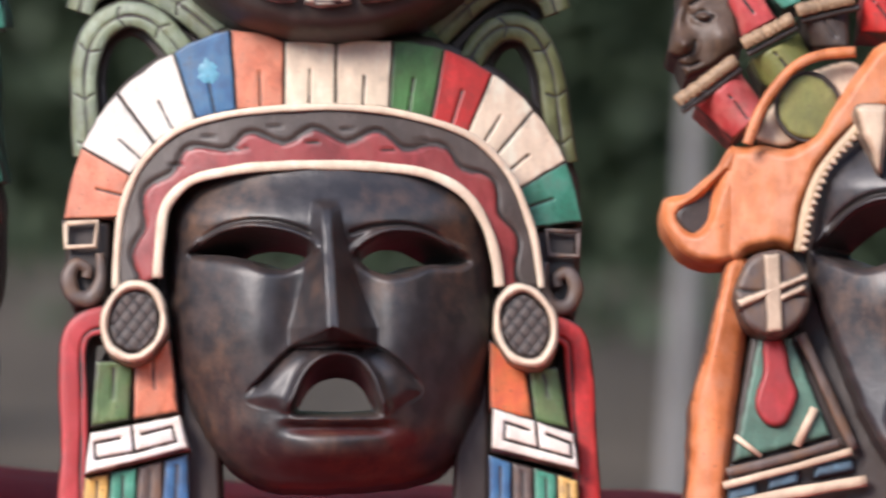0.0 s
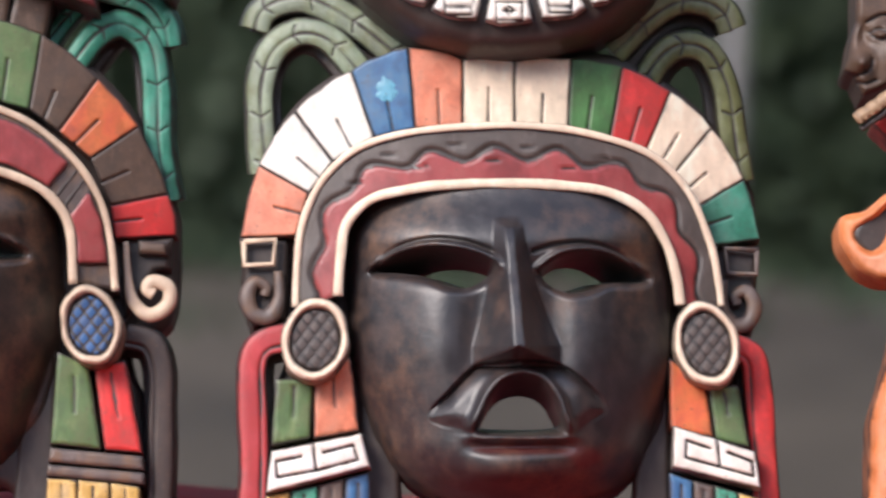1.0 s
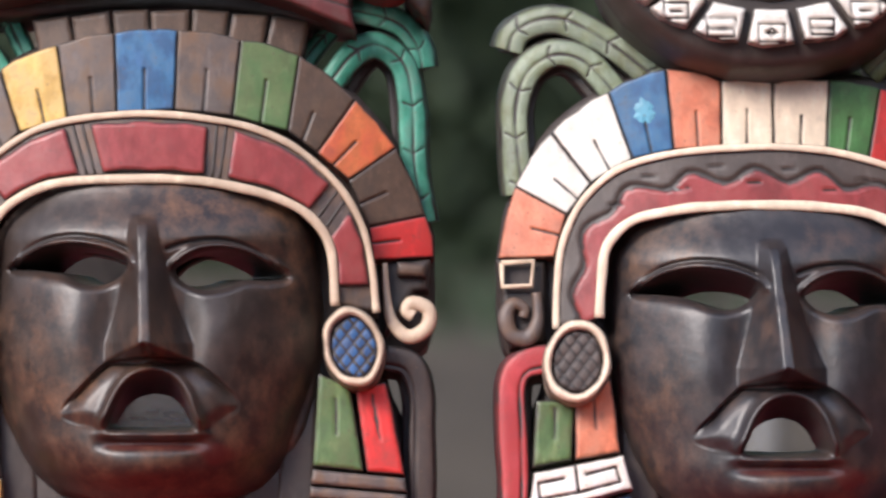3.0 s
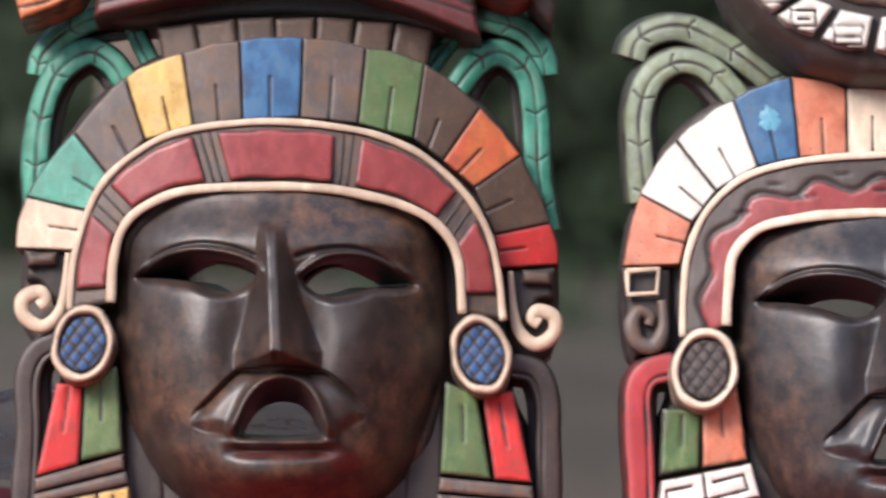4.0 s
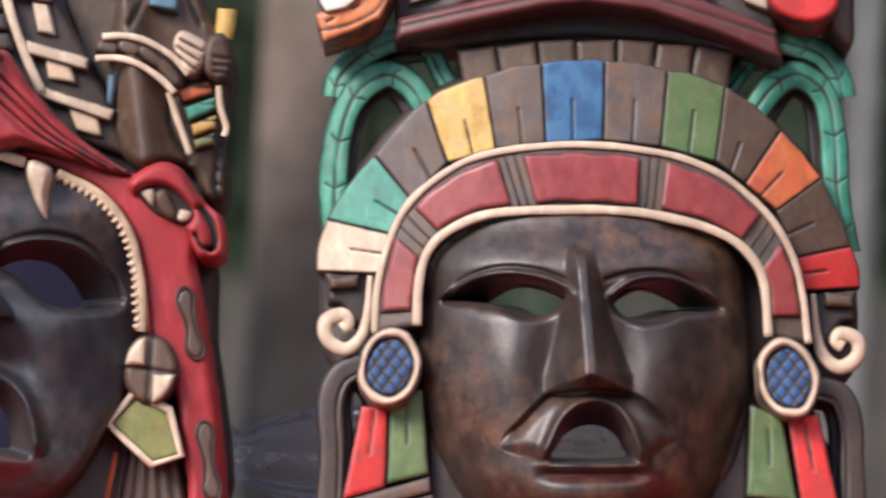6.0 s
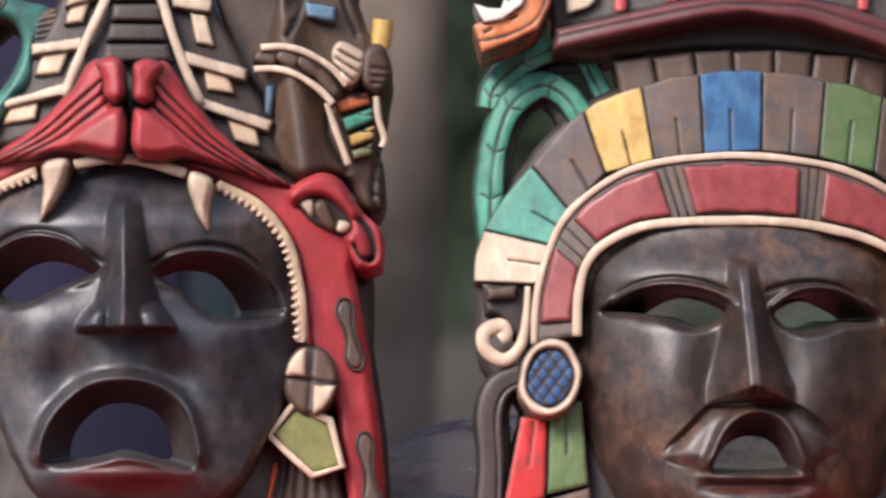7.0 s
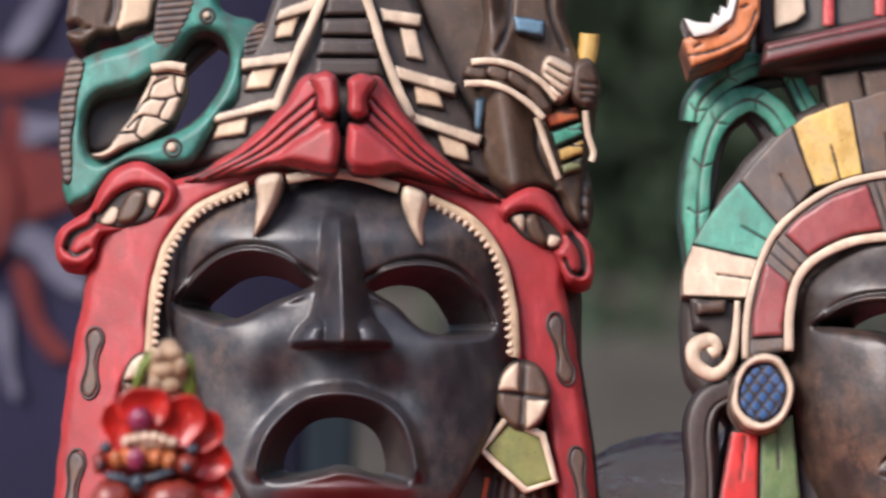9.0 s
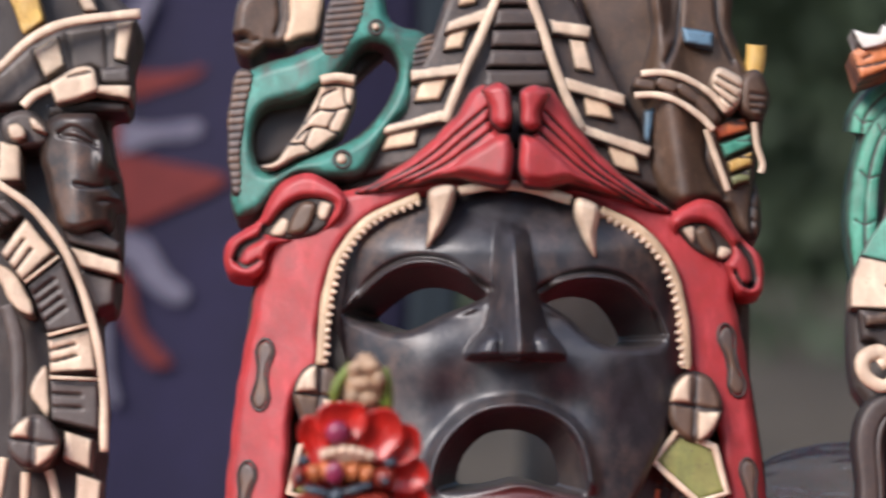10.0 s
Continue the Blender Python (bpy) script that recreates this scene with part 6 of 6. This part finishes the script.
def banner():
    """A dark blue cloth with printed red and pale flames, hung from a line behind the table."""
    x10, z10 = next((x, z) for s, x, z in SLIDE if s == 10.0)
    y0, left, right, low, high = 1.30, x10 - 1.1, -0.742, 0.25, 1.31

    def fold(x, z):
        return y0 + 0.022 * math.sin(x * 9 + 0.6 * math.sin(z * 3)) + 0.008 * math.sin(x * 27 + z * 2)

    navy = cloudy("navy_cloth", (0.0085, 0.0066, 0.024), (0.015, 0.0115, 0.042), 5, 0.9, bumpy=0.001)
    ob = tagged(new("banner"), "dark blue hanging cloth printed with red and pale flames", "banner")
    sheet("cloth", 90, 60, lambda s, t: (left + (right - left) * s, fold(left + (right - left) * s, low + (high - low) * t), low + (high - low) * t), navy, ob, 0.002)
    hem = cloudy("slate_cloth", (0.010, 0.018, 0.026), (0.018, 0.028, 0.036), 6, 0.9)
    sheet("hem", 4, 60, lambda s, t: (right + 0.045 * s, fold(right + 0.045 * s, low + (high - low) * t) + 0.001, low + (high - low) * t), hem, ob, 0.002)
    red, pale = cloudy("red_print", (0.105, 0.014, 0.014), (0.15, 0.021, 0.019), 30, 0.9), cloudy("pale_print", (0.095, 0.088, 0.13), (0.15, 0.14, 0.185), 30, 0.9)
    shapes = [([(130, 125), (230, 128), (300, 128), (350, 118), (335, 140), (280, 158), (225, 175), (130, 180)], red), ([(190, 215), (260, 222), (345, 215), (340, 245), (270, 250), (220, 270), (180, 260)], pale),
              ([(170, 200), (205, 210), (200, 290), (170, 300)], red), ([(190, 275), (300, 290), (400, 318), (300, 372), (200, 405), (180, 340)], red), ([(190, 420), (230, 410), (270, 430), (300, 480), (340, 515), (320, 538), (270, 510), (230, 460), (190, 450)], pale),
              ([(200, 480), (235, 490), (255, 560), (280, 610), (315, 640), (280, 648), (240, 600), (210, 530)], red), ([(175, 540), (200, 560), (210, 650), (225, 710), (205, 705), (180, 620)], pale),
              ([(-60, 60), (20, 20), (60, -30), (40, 40), (-20, 90)], pale), ([(-40, 330), (40, 300), (90, 340), (30, 380)], red), ([(-120, 450), (-40, 440), (20, 520), (-20, 600), (-80, 540)], red), ([(-200, 150), (-90, 180), (-60, 260), (-150, 240)], pale)]
    turn = np.linspace(0, 2 * math.pi, 24, endpoint=False)
    rust = cloudy("rust_print", (0.11, 0.030, 0.016), (0.17, 0.052, 0.024), 30, 0.9)
    shapes += [([(165, 104), (186, 60), (215, 10), (262, -22), (250, 30), (226, 80), (196, 108)], pale), (np.stack([40 + 165 * np.cos(turn), 372 + 165 * np.sin(turn)], -1), red), (np.stack([36 + 136 * np.cos(turn), 372 + 140 * np.sin(turn)], -1), rust)]
    for order, (pts, mat) in enumerate(shapes):
        p = curve(pts, True, 4)
        c = p.mean(0)
        verts, faces, n = [], [], len(p)
        for k, g in enumerate((1.0, 0.66, 0.33)):
            for q in c + (p - c) * g:
                x, z = x10 + (q[0] - 784) / 6250 * 3.1, EYE + z10 + (441 - q[1]) / 6250 * 3.1 + (q[0] - 784) / 6250 * 3.1 * math.tan(radians(ROLL))
                verts.append((x, fold(x, z) - 0.003 - 0.0007 * order, z))
        verts.append((np.mean([v[0] for v in verts[-n:]]), np.mean([v[1] for v in verts[-n:]]), np.mean([v[2] for v in verts[-n:]])))
        for k in (0, 1):
            faces += [(k * n + i, k * n + (i + 1) % n, (k + 1) * n + (i + 1) % n, (k + 1) * n + i) for i in range(n)]
        faces += [(2 * n + i, 2 * n + (i + 1) % n, 3 * n) for i in range(n)]
        finish("flame", verts, faces, mat, ob)
    for x in (left + 0.02, right + 0.02):
        box("pole", (x - 0.018, y0 + 0.02, 0.0), (x + 0.018, y0 + 0.056, high + 0.03), WOOD, ob, 0.006)
    box("rail", (left - 0.03, y0 + 0.016, high - 0.01), (right + 0.06, y0 + 0.05, high + 0.024), WOOD, ob, 0.006)
    return ob


# ---- setting ----
def box(name, lo, hi, mat, parent=None, bev=0.01, label="", seg=3):
    bm = bmesh.new()
    bmesh.ops.create_cube(bm, size=1)
    for v in bm.verts:
        v.co = [lo[k] + (v.co[k] + 0.5) * (hi[k] - lo[k]) for k in range(3)]
    bmesh.ops.bevel(bm, geom=bm.edges[:], offset=bev, segments=seg, affect="EDGES", profile=0.6)
    me = bpy.data.meshes.new(name)
    bm.to_mesh(me)
    bm.free()
    me.materials.append(mat)
    me.polygons.foreach_set("use_smooth", [True] * len(me.polygons))
    ob = new(name, me)
    ob.parent = parent
    if label:
        ob["label"] = label
    return ob


def sheet(name, nx, ny, place, mat, parent=None, thick=0.0):
    """A cloth or ground grid; place(s, t) gives each point."""
    verts = [place(i / nx, j / ny) for j in range(ny + 1) for i in range(nx + 1)]
    faces = [(j * (nx + 1) + i, j * (nx + 1) + i + 1, (j + 1) * (nx + 1) + i + 1, (j + 1) * (nx + 1) + i) for j in range(ny) for i in range(nx)]
    ob = finish(name, verts, faces, mat, parent)
    if thick:
        mod = ob.modifiers.new("thickness", "SOLIDIFY")
        mod.thickness = thick
    return ob


SOIL = cloudy("bare_soil", (0.047, 0.037, 0.027), (0.098, 0.077, 0.057), 1.9, bumpy=0.02)


def land(s, t):
    """Level round the table, then a gentle bank up into the woods."""
    x, y = ((abs(q) ** 2.2) * math.copysign(600, q) for q in (2 * s - 1, 2 * t - 1))
    rise = 0.86 * float(ease(np.float64((y - 4) / 13)))
    return (x, y, rise + (0.05 * math.sin(x * 0.7) * math.sin(y * 0.5) if y > 4 else 0.0))


ground = sheet("ground", 160, 160, land, SOIL)
tagged(ground, "bare grey-brown soil under the trees", "ground", "", "structure")

CLOTH = cloudy("red_cloth", (0.30, 0.011, 0.012), (0.42, 0.018, 0.018), 14, 0.75, bumpy=0.0008)
WOOD = cloudy("table_wood", (0.10, 0.06, 0.035), (0.16, 0.10, 0.06), 9, 0.6)
table = tagged(new("display_table"), "long display table covered with a red cloth", "table")
box("tabletop", (-1.5, -0.40, TOP - 0.03), (0.75, 0.42, TOP - 0.006), WOOD, table)
for x in (-1.42, 0.67):
    for y in (-0.34, 0.36):
        box("leg", (x - 0.025, y - 0.025, 0.0), (x + 0.025, y + 0.025, TOP - 0.028), WOOD, table, 0.004)


def drape(s, t):
    x = -1.52 + 2.29 * s
    q = t * 1.5
    fold = 0.012 * math.sin(x * 23 + 1.3 * math.sin(x * 7)) + 0.006 * math.sin(x * 61)
    if q < 0.4:
        return (x, -0.412 - 0.8 * fold * (0.4 - q) / 0.4 - 0.01, TOP - 0.40 + q)
    if q < 1.10:
        return (x, -0.412 + (q - 0.4) / 0.70 * 0.844, TOP + 0.0015 * math.sin(x * 31 + q * 9))
    return (x, 0.434 + fold * 0.5, TOP - (q - 1.10))


cloth = sheet("tablecloth", 180, 60, drape, CLOTH, None, 0.002)
tagged(cloth, "red cloth draped over the display table", "tablecloth")
ledge = tagged(new("display_ledge"), "low raised ledge wrapped in red cloth behind the masks", "ledge")


def roll(s, t):
    x = -1.45 + 2.15 * s
    a = t * math.pi
    h = 0.015 + 0.0022 * math.sin(x * 19) + 0.0016 * math.sin(x * 47 + 2)
    return (x, 0.17 - 0.075 * math.cos(a) * (1 + 0.05 * math.sin(x * 33)), TOP + 0.001 + h * min(1, 1.25 * math.sin(a)))


sheet("ledge_cover", 160, 20, roll, CLOTH, ledge)
box("ledge_board", (-1.44, 0.115, TOP + 0.002), (0.69, 0.225, TOP + 0.009), WOOD, ledge, 0.003)

figurine()
plastic_bag()
banner()

# woods behind: slender trunks, far trunks, a wall of dark leaves
BARK = cloudy("bark", (0.14, 0.105, 0.082), (0.27, 0.205, 0.165), 14, 0.9, bumpy=0.01)
PALE = cloudy("pale_bark", (0.19, 0.18, 0.175), (0.30, 0.29, 0.285), 10, 0.85, bumpy=0.006)
LEAVES = cloudy("leaves", (0.026, 0.044, 0.021), (0.040, 0.062, 0.028), 3.0, 0.7)


def trunk_mesh(name, height, r, mat, parent, bend, sides=14):
    verts, n = [], 16
    for k in range(n + 1):
        f = k / n
        z = height * f
        c = (bend * math.sin(f * 5), bend * 0.6 * math.sin(f * 3.3 + 1))
        rr = r * (1 - 0.6 * f) * (1 + 0.5 * math.exp(-f * 14))
        for i in range(sides):
            a = 2 * math.pi * i / sides
            q = rr * (1 + 0.07 * math.sin(3 * a + f * 9))
            verts.append((c[0] + q * math.cos(a), c[1] + q * math.sin(a), z))
    faces = [(k * sides + i, k * sides + (i + 1) % sides, (k + 1) * sides + (i + 1) % sides, (k + 1) * sides + i) for k in range(n) for i in range(sides)]
    return finish(name, verts, faces, mat, parent)


def leaf_cloud(name, count, place, size, parent, seed):
    rnd = random.Random(seed)
    verts, faces = [], []
    for _ in range(count):
        c = Vector(place(rnd))
        m = Euler((rnd.uniform(0, 6), rnd.uniform(0, 6), rnd.uniform(0, 6))).to_matrix()
        s = size * rnd.uniform(0.6, 1.4)
        b = len(verts)
        for p in ((-0.5, 0, 0), (0, -0.28, 0.08), (0.5, 0, 0), (0, 0.28, 0.08)):
            verts.append(c + m @ Vector(p) * s)
        faces += [(b, b + 1, b + 3), (b + 1, b + 2, b + 3)]
    return finish(name, verts, faces, LEAVES, parent, "", False)


def tree(x, y, r, height, mat, label, seed):
    ob = tagged(new("tree"), label, "tree", "trees behind the table")
    ob.location = (x, y, 0)
    trunk_mesh("trunk", height, r, mat, ob, 0.02 * r / 0.04)
    rnd = random.Random(seed)
    for k in range(5):
        a, f = rnd.uniform(0, 6.28), rnd.uniform(0.55, 0.9)
        limb = trunk_mesh("limb", height * 0.3, r * 0.4, mat, ob, 0.03, 8)
        limb.location = (0, 0, height * f * 0.95)
        limb.rotation_euler = (radians(50) * math.cos(a), radians(50) * math.sin(a), 0)

    def crown(q):
        a, b, d = q.uniform(0, 6.28), q.uniform(-1, 1), q.random() ** 0.5
        return (1.3 * d * math.cos(a) * (1 - 0.3 * b), 1.3 * d * math.sin(a), height * 0.92 + 0.9 * b + 0.3 * math.sin(a * 3))

    leaf_cloud("crown", 2600, crown, 0.13, ob, seed)
    return ob


tree(-0.604, 1.60, 0.060, 4.2, BARK, "slender brown tree trunk rising behind the masks", 1)
tree(0.631, 7.46, 0.037, 6.0, PALE, "pale grey slender tree trunk further back in the woods", 2)
tree(-1.9, 9.0, 0.13, 7.0, BARK, "brown tree trunk further back in the woods", 4)
tree(3.3, 11.0, 0.12, 7.5, BARK, "brown tree trunk further back in the woods", 5)


def low_plant(q):
    x, y = q.uniform(-5, 4), q.uniform(12.5, 17)
    if math.sin(x * 2.1 + y) + math.sin(x * 0.9 - y * 1.3) < 0.1:
        y += 4
    rise = 0.86 * float(ease(np.float64((y - 4) / 13)))
    return (x, y, rise + 0.16 * q.random() ** 2)


under = leaf_cloud("undergrowth", 1600, low_plant, 0.16, None, 21)
tagged(under, "low dark green plants on the soil bank", "undergrowth", "", "stuff")
woods = leaf_cloud("woods", 80000, lambda q: (q.uniform(-9, 8), q.uniform(17.5, 21), q.betavariate(1, 2.2) * 7 + 0.75), 0.19, None, 9)
tagged(woods, "dark green undergrowth and foliage of the woods", "foliage", "", "stuff")
DARK = cloudy("deep_woods", (0.070, 0.096, 0.060), (0.094, 0.122, 0.076), 0.5, 0.95)

# unseen woods added to the right and behind the viewer to darken the light from there; the sky stays open above and to
# the left
unseen_leaf_wall = leaf_cloud("woods", 9000, lambda q: (q.uniform(6, 9), q.uniform(-14, 16), q.random() * 9), 0.6, None, 12)
tagged(unseen_leaf_wall, "unseen dark green trees added to darken one side", "foliage", "", "stuff")
unseen_leaf_back = leaf_cloud("woods", 7000, lambda q: (q.uniform(-4, 9), q.uniform(-15, -12), q.random() * 6), 0.6, None, 13)
tagged(unseen_leaf_back, "unseen dark green trees added to darken the back", "foliage", "", "stuff")
far = sheet("backdrop", 30, 10, lambda s, t: (-40 + 80 * s, 23.5 + 3 * math.sin(s * 9), t * 14 + 0.0), DARK)
tagged(far, "deep dark green shade of the woods", "backdrop", "", "structure")
side = sheet("backdrop", 30, 8, lambda s, t: (10.0 + 0.6 * math.sin(s * 11), -17 + 42 * s, t * 10.0), DARK)
tagged(side, "unseen dark green sheet added to darken one side", "backdrop", "", "structure")
rear = sheet("backdrop", 30, 8, lambda s, t: (-5 + 16 * s, -16.5 + 0.6 * math.sin(s * 11), t * 6.5), DARK)
tagged(rear, "unseen dark green sheet added to darken the rear", "backdrop", "", "structure")
